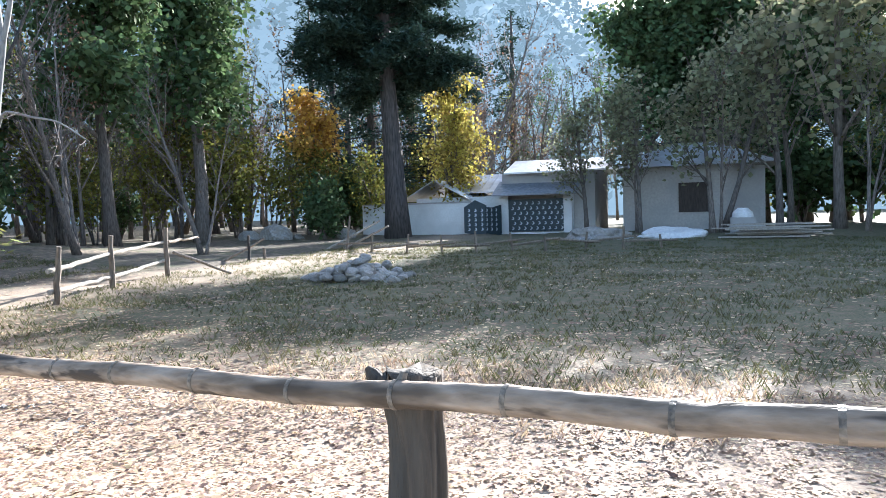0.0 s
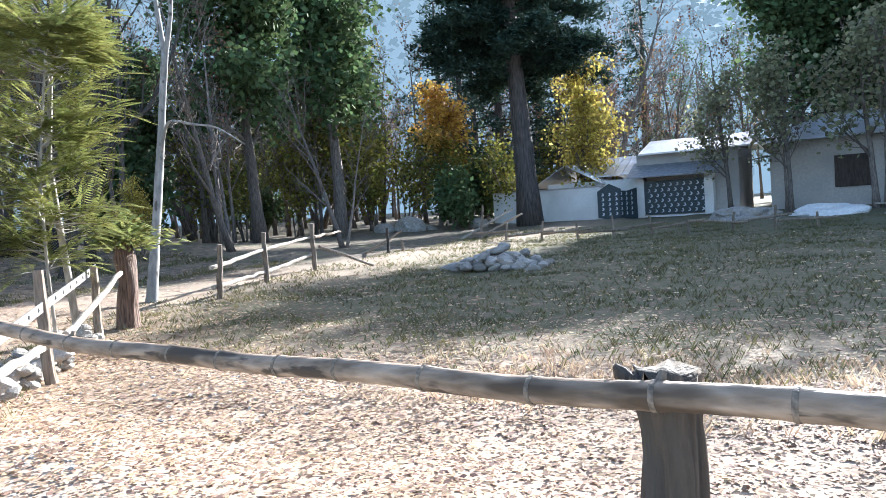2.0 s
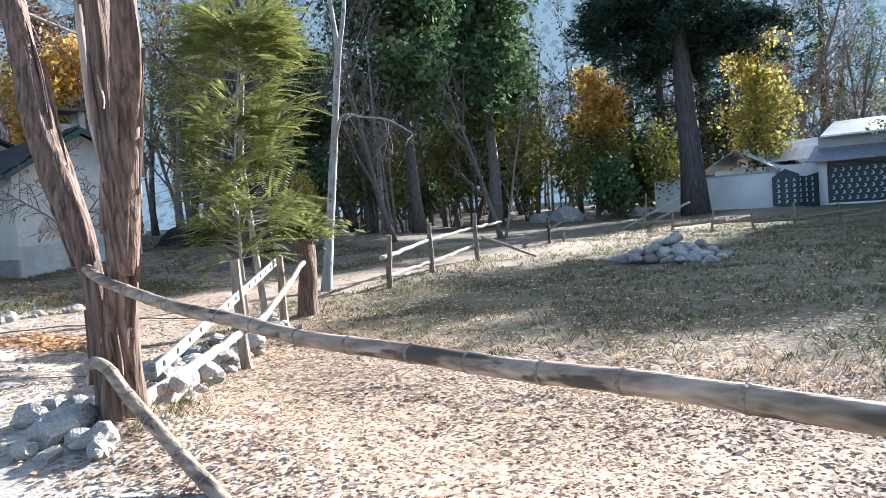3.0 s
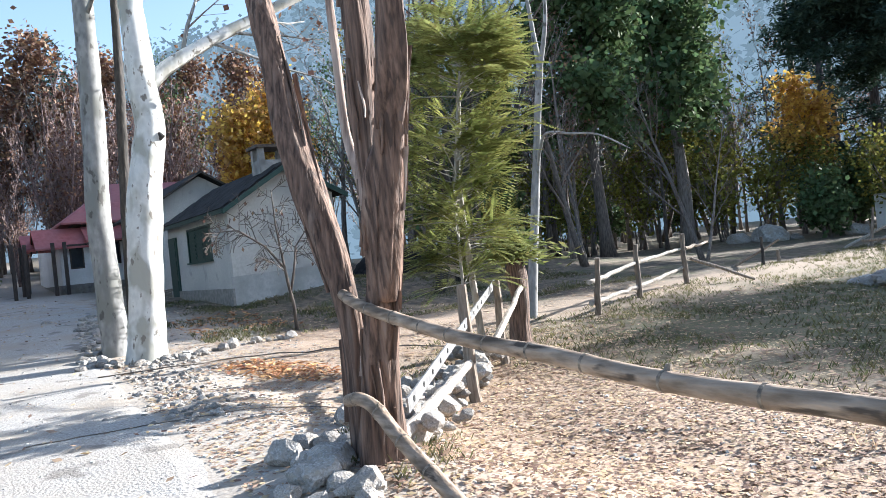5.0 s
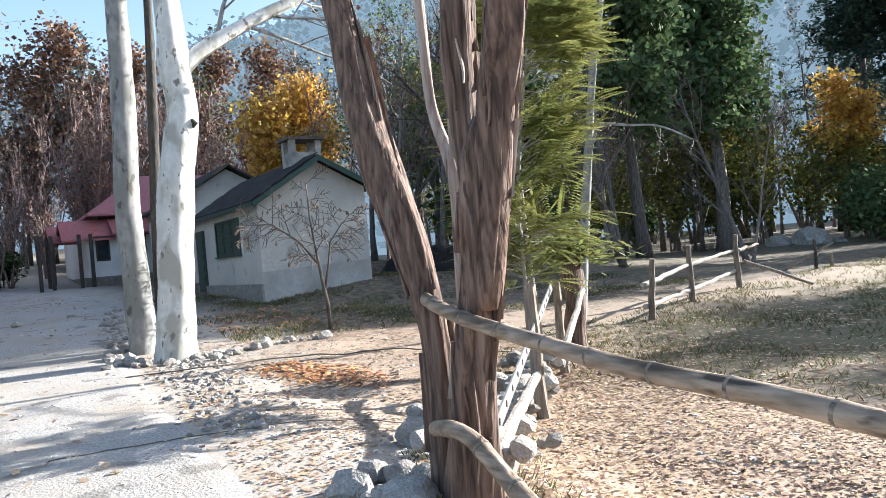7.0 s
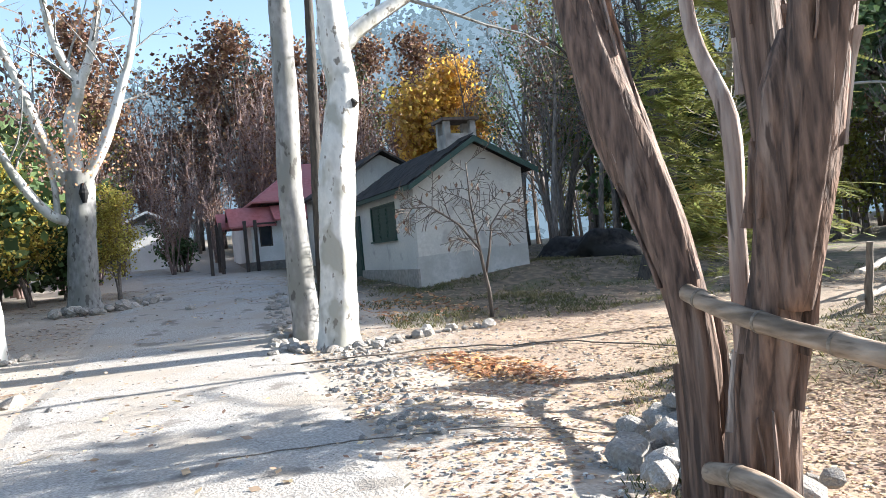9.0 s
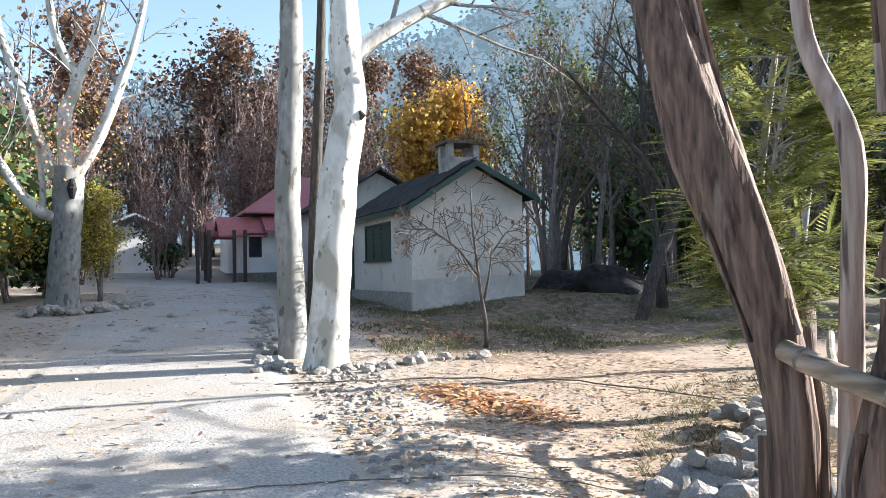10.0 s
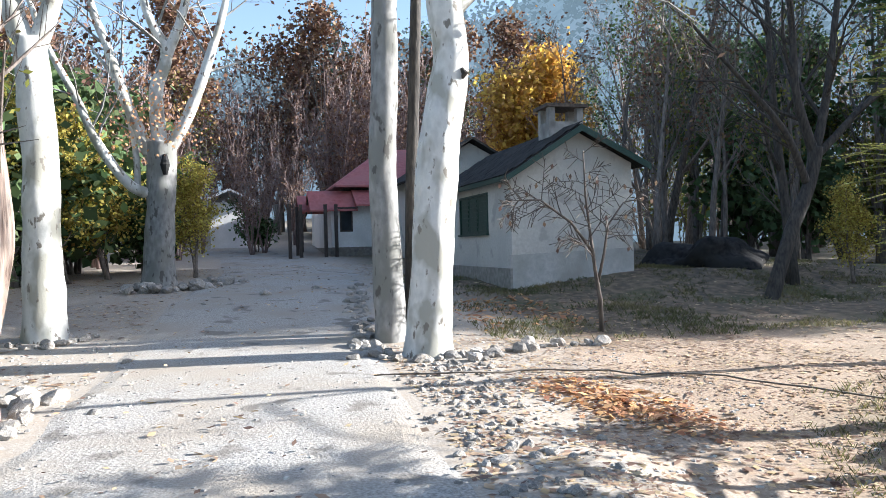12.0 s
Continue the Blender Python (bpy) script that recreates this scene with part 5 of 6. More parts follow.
def build_sapling():
    c = thing("sapling", "small bare sapling with drooping twigs before the cottage", "tree")
    X = -14.45
    rng = random.Random(21)
    g = Geo()
    main = [(X, 6.18, -0.1), (X, 6.16, 0.6), (X, 6.08, 1.1), (X, 6.02, 1.6), (X, 5.95, 2.2), (X, 5.93, 2.9)]
    r1 = [(X, 6.12, 0.85), (X, 6.24, 1.3), (X, 6.32, 1.75), (X, 6.6, 2.1), (X, 6.95, 2.18)]
    l1 = [(X, 6.05, 1.35), (X, 5.7, 1.8), (X, 5.2, 2.15), (X, 4.85, 2.15), (X, 4.7, 1.95)]
    for p, r in ((main, 0.042), (r1, 0.026), (l1, 0.024)):
        g.tube(p, [r * (1 - .75 * k / (len(p) - 1)) for k in range(len(p))], 8)
    part("trunk", g, M_BARK_SAPLING, c, smooth=True)
    tw, tips = Geo(), []
    for p in (main[2:], r1[1:], l1[1:]):
        branch_out(tw, tw, tips, [Vector(q) for q in p], 0.022, 0.010, 1, 2, rng, 14, 0.48, 0.9, 0.25, -0.14, 0.1, 0.006)
    part("twig_spray", tw, M_BARK_SAPLING, c)
    lf = Geo()
    for _ in range(26):
        p, d = tips[rng.randrange(len(tips))]
        lf.leaf(p, Vector((0, rng.uniform(-.3, .3), -1)), Vector((1, 0, 0)), 0.09, 0.03)
    part("leaf_remnant", lf, M_RUST, c)


build_sapling()


def build_feathery():
    c = thing("feathery_tree", "young tree with feathery yellow-green fronds", "tree")
    rng = random.Random(33)
    base = (-7.35, 5.15, -0.1)
    main = [Vector(q) for q in (base, (-7.4, 5.15, 1.0), (-7.45, 5.2, 2.0), (-7.2, 5.2, 3.0), (-7.0, 5.2, 3.75))]
    main2 = [Vector(q) for q in ((-8.1, 5.9, -0.1), (-8.1, 5.8, 1.2), (-7.9, 5.6, 2.2), (-7.7, 5.6, 3.2), (-7.5, 5.5, 3.7))]
    g = Geo()
    for p, r in ((main, 0.022), (main2, 0.05)):
        g.tube(p, [r * (1 - .6 * k / (len(p) - 1)) for k in range(len(p))], 8)
    part("trunk", g, M_BARK_PALE, c, smooth=True)
    fr, st = Geo(), Geo()
    for k in range(150):
        p0, d = along(main if k % 3 else main2, rng.uniform(0.24, 0.999))
        a = rng.uniform(0, 6.28)
        rise = rng.uniform(0.0, 0.6)
        out = Vector((math.cos(a), math.sin(a), rise))
        hgt = p0.z
        reach = (0.30 + 0.40 * step(hgt, 0.8, 2.0)) * (1 - 0.45 * step(hgt, 2.6, 4.0)) * rng.uniform(0.5, 1.15)
        tip = wander(p0, out, reach, 3, 0.15, rng)
        st.tube(tip, [0.009, 0.007, 0.005, 0.004], 4)
        for e in range(8):
            q, dd = along(tip, rng.uniform(0.45, 0.999))
            aa = rng.uniform(0, 6.28)
            fd = (dd * 0.8 + Vector((math.cos(aa) * 0.7, math.sin(aa) * 0.7, rng.uniform(-0.1, 0.5)))).normalized()
            L = rng.uniform(0.34, 0.58)
            line = wander(q, fd, L, 5, 0.08, rng, -0.10)
            side = fd.cross(Vector((0, 0, 1))).normalized()
            n = 15
            for s in range(1, n + 1):
                pp, d2 = along(line, min(0.999, s / n))
                w = 0.085 * math.sin(math.pi * (0.12 + 0.82 * s / n)) + 0.015
                for sg in (-1, 1):
                    fr.leaf(pp, side * sg + d2 * 0.55, Vector((0, 0, 1)) + side * 0.2 * sg, w, 0.015)
    part("branchwork", st, M_BARK_PALE, c)
    part("crown", fr, M_FEATHER, c, "feathery fronds of small leaflets")


build_feathery()


def build_pollard():
    c = thing("pollard_stump", "short brown trunk topped by a leafy tuft", "tree")
    g = Geo()
    fluted(g, [(-9.05, 7.3, -0.2), (-9.05, 7.3, 0.2), (-9.0, 7.3, 0.6), (-9.02, 7.3, 0.95), (-9.0, 7.3, 1.15)], [0.22, 0.16, 0.13, 0.14, 0.10], 51, 16)
    part("trunk", g, M_BARK_RED, c, smooth=True)
    rng = random.Random(3)
    lf = Geo()
    for _ in range(1100):
        a, r = rng.uniform(0, 6.28), rng.gauss(0, 0.34)
        p = Vector((-9.0 + math.cos(a) * r, 7.3 + math.sin(a) * r, 1.2 + abs(rng.gauss(0, 0.17)) - abs(r) * 0.25))
        lf.leaf(p, Vector((math.cos(a), math.sin(a), rng.uniform(-.5, .6))), Vector((rng.uniform(-.5, .5), rng.uniform(-.5, .5), 1)), 0.16, 0.03)
    part("crown", lf, M_FEATHER, c)
    c = thing("forked_pale_tree", "slender pale tree forking high with a bare side branch", "tree")
    t = [(-10.75, 9.0, -0.2), (-10.75, 9.2, 0.9), (-10.7, 9.4, 2.2), (-10.55, 9.5, 3.5), (-10.35, 9.5, 4.45)]
    l1 = [(-10.35, 9.5, 4.4), (-10.45, 9.5, 5.2), (-10.5, 9.5, 6.2), (-10.4, 9.6, 8.5)]
    l2 = [(-10.35, 9.5, 4.4), (-10.1, 9.5, 5.2), (-10.0, 9.5, 6.2), (-9.6, 9.6, 8.5)]
    br = [(-10.62, 9.45, 2.7), (-10.45, 9.4, 3.0), (-10.2, 9.35, 3.22), (-9.6, 9.3, 3.1), (-8.9, 9.2, 2.95), (-8.2, 9.1, 2.6)]
    g = Geo()
    limb(g, t, [0.12, 0.085, 0.075, 0.065, 0.06], 52, 12)
    for p, r in ((l1, 0.055), (l2, 0.05), (br, 0.034)):
        limb(g, p, [r * (1 - .7 * k / (len(p) - 1)) for k in range(len(p))], 53, 10)
    part("trunk", g, M_BARK_GREY_SHADED, c, smooth=True)
    crownwork(c, [(l1, 0.04), (l2, 0.04), (br, 0.025)], 15, M_BARK_BROWN, 7, 3, 0.4)


build_pollard()


# ---- trees beyond the lawn ----
def build_conifer(at, height, r, lo, seed, spread, label, name="deodar_cedar", n=46, dens=46, lean=(0, 0), needles=None):
    rng = random.Random(seed)
    c = thing(name, label, "tree", at=at)
    g = Geo()
    line = [Vector((lean[0] * k, lean[1] * k, -0.2 + height * k / 8)) for k in range(9)]
    g.tube(line, [r * (1.25 if k == 0 else 1) * (1 - 0.85 * k / 8) for k in range(9)], 14, 0.05, rng)
    part("trunk", g, M_BARK_DARK if r < 0.3 else surface("cedar_bark", (0.035, 0.03, 0.028), (0.12, 0.10, 0.09), 14, (1, 1, 0.15), bump=0.9), c, smooth=True)
    w, lf = Geo(), Geo()
    for k in range(n):
        f = lo + (1 - lo) * ((k + rng.random()) / n) ** 0.9
        p, _ = along(line, min(0.999, f))
        a = rng.uniform(0, 6.28)
        L = spread * (1.05 - 0.85 * (f - lo) / (1 - lo)) * rng.uniform(0.55, 1.1)
        b = wander(p, (math.cos(a), math.sin(a), 0.2), L, 6, 0.07, rng, -0.08)
        w.tube(b, [max(0.012, 0.02 * L * (1 - k2 / 7)) for k2 in range(7)], 5)
        for _ in range(int(dens * L / 2)):
            q, d = along(b, rng.uniform(0.2, 0.999))
            o = Vector((rng.gauss(0, .3), rng.gauss(0, .3), rng.gauss(-.1, .2)))
            for _ in range(5):
                dd = Vector((rng.uniform(-1, 1), rng.uniform(-1, 1), rng.uniform(-.5, .6)))
                lf.leaf(q + o, dd, Vector((rng.uniform(-1, 1), rng.uniform(-1, 1), 1)), rng.uniform(0.2, 0.36), 0.05)
    part("branchwork", w, M_BARK_DARK, c)
    part("crown", lf, needles or M_NEEDLE, c, "drooping needle sprays")
    return c


build_conifer((-13.75, 33.6, 0), 19, 0.60, 0.40, 1, 5.4, "tall dark cedar with a thick straight trunk on the far lawn", n=120, dens=135, lean=(-0.1, 0))
big = build_conifer((6.0, 47, 0), 15, 0.4, 0.2, 2, 4.2, "hazy cedar behind the bungalow", n=40, dens=24)
for x, y, s, a in ((-18.6, 41, 0.95, 0.4), (-22.5, 43.5, 1.0, 1.7), (-16.6, 46, 1.0, 2.9), (-25.5, 46, 1.05, 4.1), (-22, 56, 1.25, 1), (-30, 60, 1.2, 2.1), (12, 44, 1.0, 4), (18, 48, 1.1, 5), (-40, 54, 1.2, 0.5), (-16, 66, 1.3, 2.5), (-48, 42, 1.1, 3), (-56, 24, 1.1, 1), (-60, 8, 1.15, 2)):
    copy_thing(big, pose(x, y, ground_z(x, y), 0, 0, a * 57) @ Matrix.Scale(s, 4))

for k, (x, y, h) in enumerate(((-14.8, -4.7, 8.0), (-18.6, -6.2, 7.5), (-21.4, -5.6, 6.5))):
    build_conifer((x, y, ground_z(x, y)), h, 0.14, 0.06, 70 + k, 1.9, "feathery grey-green cypress beside the lane", "cypress", n=64, dens=62, needles=M_CYPRESS)

gold = tree("golden_maple", "autumn maple in bright golden leaf", (-20.4, 36.2, 0), 5, 7.0, 0.13, count=12, levels=2, ratio=0.36, spread=0.75, lo=0.45, leaf_mat=M_GOLD, leaves=3600, leaf=(0.22, 0.09), puff=0.40, lean=(-0.02, 0))
gold2 = tree("golden_maple", "broad maple in golden leaf behind the cottage", (-37.5, 16.0, 1.2), 8, 7.8, 0.2, count=12, levels=2, ratio=0.44, spread=0.95, lo=0.25, leaf_mat=M_GOLD, leaves=15000, leaf=(0.26, 0.11), puff=0.6)
yel = tree("yellowing_tree", "tall slim tree with yellow-green leaves beside the cedar", (-12.6, 38.6, 0), 6, 7.6, 0.14, stems=2, count=11, levels=2, ratio=0.34, spread=0.6, lo=0.2, leaf_mat=M_YELLOW, leaves=5200, leaf=(0.20, 0.08), puff=0.45)
ever = tree("evergreen_oak", "large round evergreen with dense dark leaves", (-28.5, 38.5, 0), 7, 11.5, 0.32, count=14, levels=2, ratio=0.40, spread=0.9, lo=0.38, leaf_mat=M_LEAF, leaves=9000, leaf=(0.34, 0.125), puff=0.6)
bush = tree("evergreen_shrub", "dense dark evergreen shrub", (-17.2, 32.5, 0), 9, 3.0, 0.06, stems=4, count=8, levels=2, ratio=0.5, spread=0.8, lo=0.1, leaf_mat=M_LEAF, leaves=2600, leaf=(0.22, 0.09), puff=0.3, group="understorey shrubs")
withered = tree("withered_oak", "broad oak holding its rust-brown withered leaves", (-57.5, 9.0, 3.0), 27, 12.5, 0.3, count=13, levels=3, ratio=0.40, spread=0.85, lo=0.3, rmin=0.012, leaf_mat=M_RUST, leaves=5200, leaf=(0.30, 0.115), puff=0.55, group="trees of the wood")
airy = tree("understorey_tree", "slim understorey tree with thin yellow-green leaves", (-16.2, 36.8, 0), 19, 4.6, 0.06, stems=3, count=9, levels=2, ratio=0.42, spread=0.7, lo=0.15, leaf_mat=M_LEAF_Y, leaves=1500, leaf=(0.19, 0.075), puff=0.35, group="understorey shrubs")
bare = [tree("bare_tree", "slender leafless tree at the wood's edge", (-24 - 2 * k, 30 + k, 0), 100 + k, 8.5 + k * 0.7, 0.10 + 0.015 * k, stems=1 + (k % 3 == 1), count=10, levels=3, ratio=0.38, spread=0.65, lift=0.2, lo=0.25, rmin=0.009,
             leaf_mat=(M_RUST, M_LEAF_Y, M_RUST, M_LEAF, M_RUST)[k], leaves=(300, 700, 450, 900, 160)[k], leaf=(0.15, 0.06), puff=0.25, group="trees of the wood") for k in range(5)]
thick = [tree("thicket_shrub", "pinkish-grey leafless thicket of upright stems", (-33, -4 - 3 * k, 1.0), 140 + k, 6.0 + k, 0.075, rmin=0.012, stems=6, count=8, levels=3, ratio=0.38, spread=0.6, lift=0.25, lo=0.25, bark=M_BARK_PINK, leaf_mat=M_RUST, leaves=500, leaf=(0.14, 0.06), puff=0.2, group="thicket by the lane") for k in range(2)]

pale = tree("walnut_tree", "tree with thin pale backlit leaves by the far houses", (3.6, 34.6, 0), 61, 8.4, 0.17, count=10, levels=3, ratio=0.42, spread=0.9, lo=0.25, leaf_mat=M_PALELEAF, leaves=1500, leaf=(0.28, 0.12), puff=0.5, group="trees by the far houses")
for k, (x, y, s) in enumerate(((-2.2, 34.4, 0.72), (0.9, 33.6, 0.8), (6.0, 35.2, 1.4), (9.6, 35.5, 1.4), (12, 34.2, 1.2), (14, 35, 1.15), (-4.6, 34.6, 0.62), (14.5, 40, 0.9), (16, 31, 0.8))):
    copy_thing(pale, pose(x, y, ground_z(x, y), 0, 0, k * 67) @ Matrix.Scale(s, 4))

rng = random.Random(77)
wood_spots = []


def room(x, y, gap):
    return all((x - a) ** 2 + (y - b) ** 2 > gap * gap for a, b in wood_spots)


def clear_of(x, y):
    """True where the wood may grow: not on lawn, lane, buildings."""
    if x > -4 and y < 46:
        return False
    if x > -18 and y < 43 and not (y > 42):
        return False
    if x > -27 and y < 16:
        return False
    line = 30 - 0.9 * (-18 - x) if x < -18 else 43
    if y < max(16, min(line, 31)) and x > -32:
        return False
    if -46 < x < -26 and 3 < y < 13.5:
        return False
    if x < -26 and -3.5 < y < 5 and x > -50:
        return False
    if math.hypot(x + 37.5, y - 16.0) < 4.5 or math.hypot(x + 20.4, y - 36.2) < 3.0:
        return False
    if -37 < x < -24 and 0.27 < (y - 0.7) / (-4 - x) < 0.47:
        return False
    return True


for k in range(9000):
    x, y = rng.uniform(-62, 4), rng.uniform(-24, 66)
    if not clear_of(x, y) or not room(x, y, 1.6):
        continue
    if math.hypot(x + 20, y - 30) > 48 and rng.random() < 0.6:
        continue
    wood_spots.append((x, y))
    if len(wood_spots) >= 190:
        break
for x, y in wood_spots:
    u = rng.random()
    a, z = rng.uniform(0, 360), ground_z(x, y)
    if y < 14 and x < -26:
        src = thick[rng.randrange(2)] if u < 0.6 else bare[rng.randrange(5)]
        s = rng.uniform(0.85, 1.3)
    elif u < 0.80:
        src, s = bare[rng.randrange(5)], rng.uniform(0.8, 1.25)
    elif u < 0.95:
        src, s = (bush if u < 0.84 else airy), rng.uniform(0.8, 1.6)
    else:
        src, s = ever, rng.uniform(0.55, 0.85)
    copy_thing(src, pose(x, y, z, 0, 0, a) @ Matrix.Scale(s, 4))
# tall cedars and oaks added behind the buildings, placed to shade the lawn
for x, y, s, a in ((-3, 51, 0.86, 2), (0.5, 48.5, 0.82, 3), (3.5, 51.5, 0.86, 4), (8.5, 50, 0.85, 5), (11.5, 47.5, 0.85, 6), (15, 51, 0.9, 7), (-1.2, 55, 0.95, 8), (6.3, 55, 0.95, 9), (21, 50, 1, 2)):
    copy_thing(big, pose(x, y, ground_z(x, y), 0, 0, a * 57) @ Matrix.Scale(s, 4))
for x, y, s, a in ((-2.4, 43.8, 1.01, 4), (0.2, 45.4, 1.04, 1), (3.8, 47.0, 1.05, 2), (7.4, 45.6, 1.04, 3), (2.0, 51.5, 1.15, 6), (-22.6, 29.8, 1.1, 5)):
    copy_thing(ever, pose(x, y, ground_z(x, y), 0, 0, a * 57) @ Matrix.Scale(s, 4))
# shrubs and slim trees placed along the edge of the wood
# the evergreen at (-21, 22.5) is added only to shade the old plane
for x, y, src, s in ((-18.8, 35.0, airy, 1.0), (-21.5, 34.6, airy, 1.1), (-18.4, 38.0, bush, 1.3), (-24.5, 32.5, airy, 1.2), (-23.2, 34.0, airy, 1.3), (-26.2, 30.5, airy, 1.2), (-27.5, 26.0, airy, 1.1), (-24.0, 24.6, airy, 0.9), (5.5, 44.0, bush, 1.7), (8.5, 44.5, bush, 1.9), (11.5, 43.0, bush, 1.8), (14.5, 44.0, bush, 2.0), (17.5, 42.0, bush, 1.9), (20.5, 44.0, bush, 2.2), (24.0, 40.0, bush, 2.2), (-26.5, 27.5, bare[1], 0.8), (-22.0, 22.0, bare[0], 0.8), (-20.0, 19.5, bare[2], 0.75),
                     (-17.5, 17.6, bare[4], 0.7), (-23.5, 18.0, bare[3], 0.9), (-25.8, 14.8, bare[1], 0.9), (-22.6, 14.2, bare[2], 0.8), (-26.4, 11.6, bare[0], 0.85), (-30, 15.5, bare[3], 0.9), (-15.2, 20.5, bare[4], 0.55),
                     (-27.5, -5.5, bush, 1.5), (-29.5, -4.0, bush, 1.8), (-25.6, -6.5, bush, 1.7), (-33, -7, withered, 0.75), (-38, -9, withered, 0.9), (-26.8, -2.6, yel, 0.55), (-40.5, -0.6, thick[0], 0.6), (-39.5, 2.2, thick[1], 0.7), (-38.5, -2.6, bush, 1.1), (-44, 4.0, thick[0], 0.8), (-48, 4.5, thick[1], 1.1), (-49, 0.5, thick[0], 1.2), (-50, -3, thick[1], 1.1), (-25.5, -3.4, yel, 0.6), (-28.5, -1.9, bush, 1.0), (-43, 14.5, thick[0], 1.2), (-46, 9, thick[1], 1.3), (-45.5, 6.5, thick[0], 1.3), (-52, 8, thick[0], 1.4), (-54, 2, thick[1], 1.4), (-50.0, -12.0, thick[0], 1.50), (-51.0, -9.9, thick[1], 1.60), (-52.0, -7.8, thick[0], 1.70), (-53.0, -5.7, thick[1], 1.80), (-54.0, -3.6, thick[0], 1.50), (-55.0, -1.5, thick[1], 1.60), (-56.0, 0.6, thick[0], 1.70), (-57.0, 2.7, thick[1], 1.80), (-58.0, 4.8, thick[0], 1.50), (-50.0, 6.9, thick[1], 1.60), (-51.0, 9.0, thick[0], 1.70), (-52.0, 11.1, thick[1], 1.80), (-53.0, 13.2, thick[0], 1.50), (-54.0, 15.3, thick[1], 1.60), (-41.5, -1.6, thick[1], 0.75), (-40.2, 1.9, bush, 0.7), (-31.5, -3.6, thick[0], 1.0), (-34.5, -4.4, thick[1], 1.1), (-37.5, -4.6, thick[0], 1.1), (-30, -6.4, bush, 1.6), (-12.8, -5.4, yel, 0.5), (-26.2, -0.3, yel, 0.42), (-27, -3.9, bush, 1.9), (-29.5, -5.5, bush, 2.2), (-25.5, -4.6, bush, 1.6), (-17.5, 14.2, yel, 0.28), (-21, 22.5, ever, 0.85), (-33.5, -2.4, thick[1], 0.9), (-36.2, -1.4, thick[0], 0.75), (-38.6, 1.6, thick[1], 0.62), (-47.5, -4, thick[0], 1.5), (-44, -5, thick[1], 1.4), (-47, 12, thick[1], 1.5), (-43.5, 17, thick[0], 1.5), (-48.5, 16, thick[0], 1.7), (-47.5, 6.5, thick[1], 1.5), (-55, -3, withered, 1.05), (-58, 4, withered, 1.1), (-56, 14, withered, 1.0), (-52, -9, withered, 1.0), (-47, 18, withered, 0.9), (-62, 9, big, 1.1), (-33.5, 19.5, bare[3], 1.1), (-29.5, 18.5, bare[1], 1.0), (-25, 13.9, bare[2], 0.9), (-27.2, 15.6, bare[4], 1.0), (-30.2, 16.9, bare[0], 1.0), (-27.5, 18.4, bare[3], 0.95), (-33, 19.2, bare[2], 1.1), (-34, 21.5, ever, 0.8), (-29.5, 22.5, ever, 0.7), (-23.8, 15.6, bare[0], 0.8), (-21.6, 16.4, bare[1], 0.75), (-24.6, 19.5, bush, 1.4), (-28, 20, bush, 1.5),
                     (-4.6, 34.5, bare[2], 0.75), (-2.4, 35.0, bare[0], 0.7), (1.2, 34.0, bare[4], 0.85), (4.2, 36.5, bare[3], 1.0), (6.6, 33.0, bare[1], 0.8), (9.5, 35.5, bare[3], 0.95), (9.0, 30.0, bush, 1.1), (12.0, 34.0, bush, 1.6)):
    copy_thing(src, pose(x, y, ground_z(x, y), 0, 0, rng.uniform(0, 360)) @ Matrix.Scale(s, 4))


# ---- woodpile and sheeted heaps before the bungalow ----
def build_yard():
    c = thing("timber_stack", "stack of sawn planks and slabs in the far yard", "timber")
    r2 = random.Random(6)
    for k in range(14):
        g = Geo()
        x, y, z = 3.0 + r2.uniform(-0.6, 0.8), 31.0 + r2.uniform(-1.2, 1.2), 0.06 + 0.07 * (k // 2)
        g.box((x - 1.7, y - 0.12, z), (x + r2.uniform(0.8, 1.7), y + 0.12, z + 0.05))
        part("plank", g, M_PALEPOLE, c)
    c = thing("sheeted_heap", "low heap under a pale crumpled sheet", "heap", at=(-0.7, 31.5, 0))
    me = stone_mesh("sheet", 3, (1.4, 0.9, 0.45), 4, 0.3)
    part("sheet", me, M_SHEET, c)
    c = thing("stone_mound", "dark stony mound under the bare trees", "mound", at=(-3.6, 31.0, 0))
    part("mound", stone_mesh("mound", 5, (1.5, 0.9, 0.5), 4, 0.35), M_STONE, c)
    c = thing("white_tank", "white covered tank on a block", "tank", at=(2.1, 34, 0))
    g = Geo()
    g.box((-0.5, -0.4, -0.1), (0.5, 0.4, 0.75))
    part("block", g, M_CREAM, c)
    g = Geo()
    g.tube([(0, 0, 0.75), (0, 0, 0.95), (0, 0, 1.15)], [0.45, 0.42, 0.2], 14)
    part("tank", g, M_SHEET, c)


build_yard()


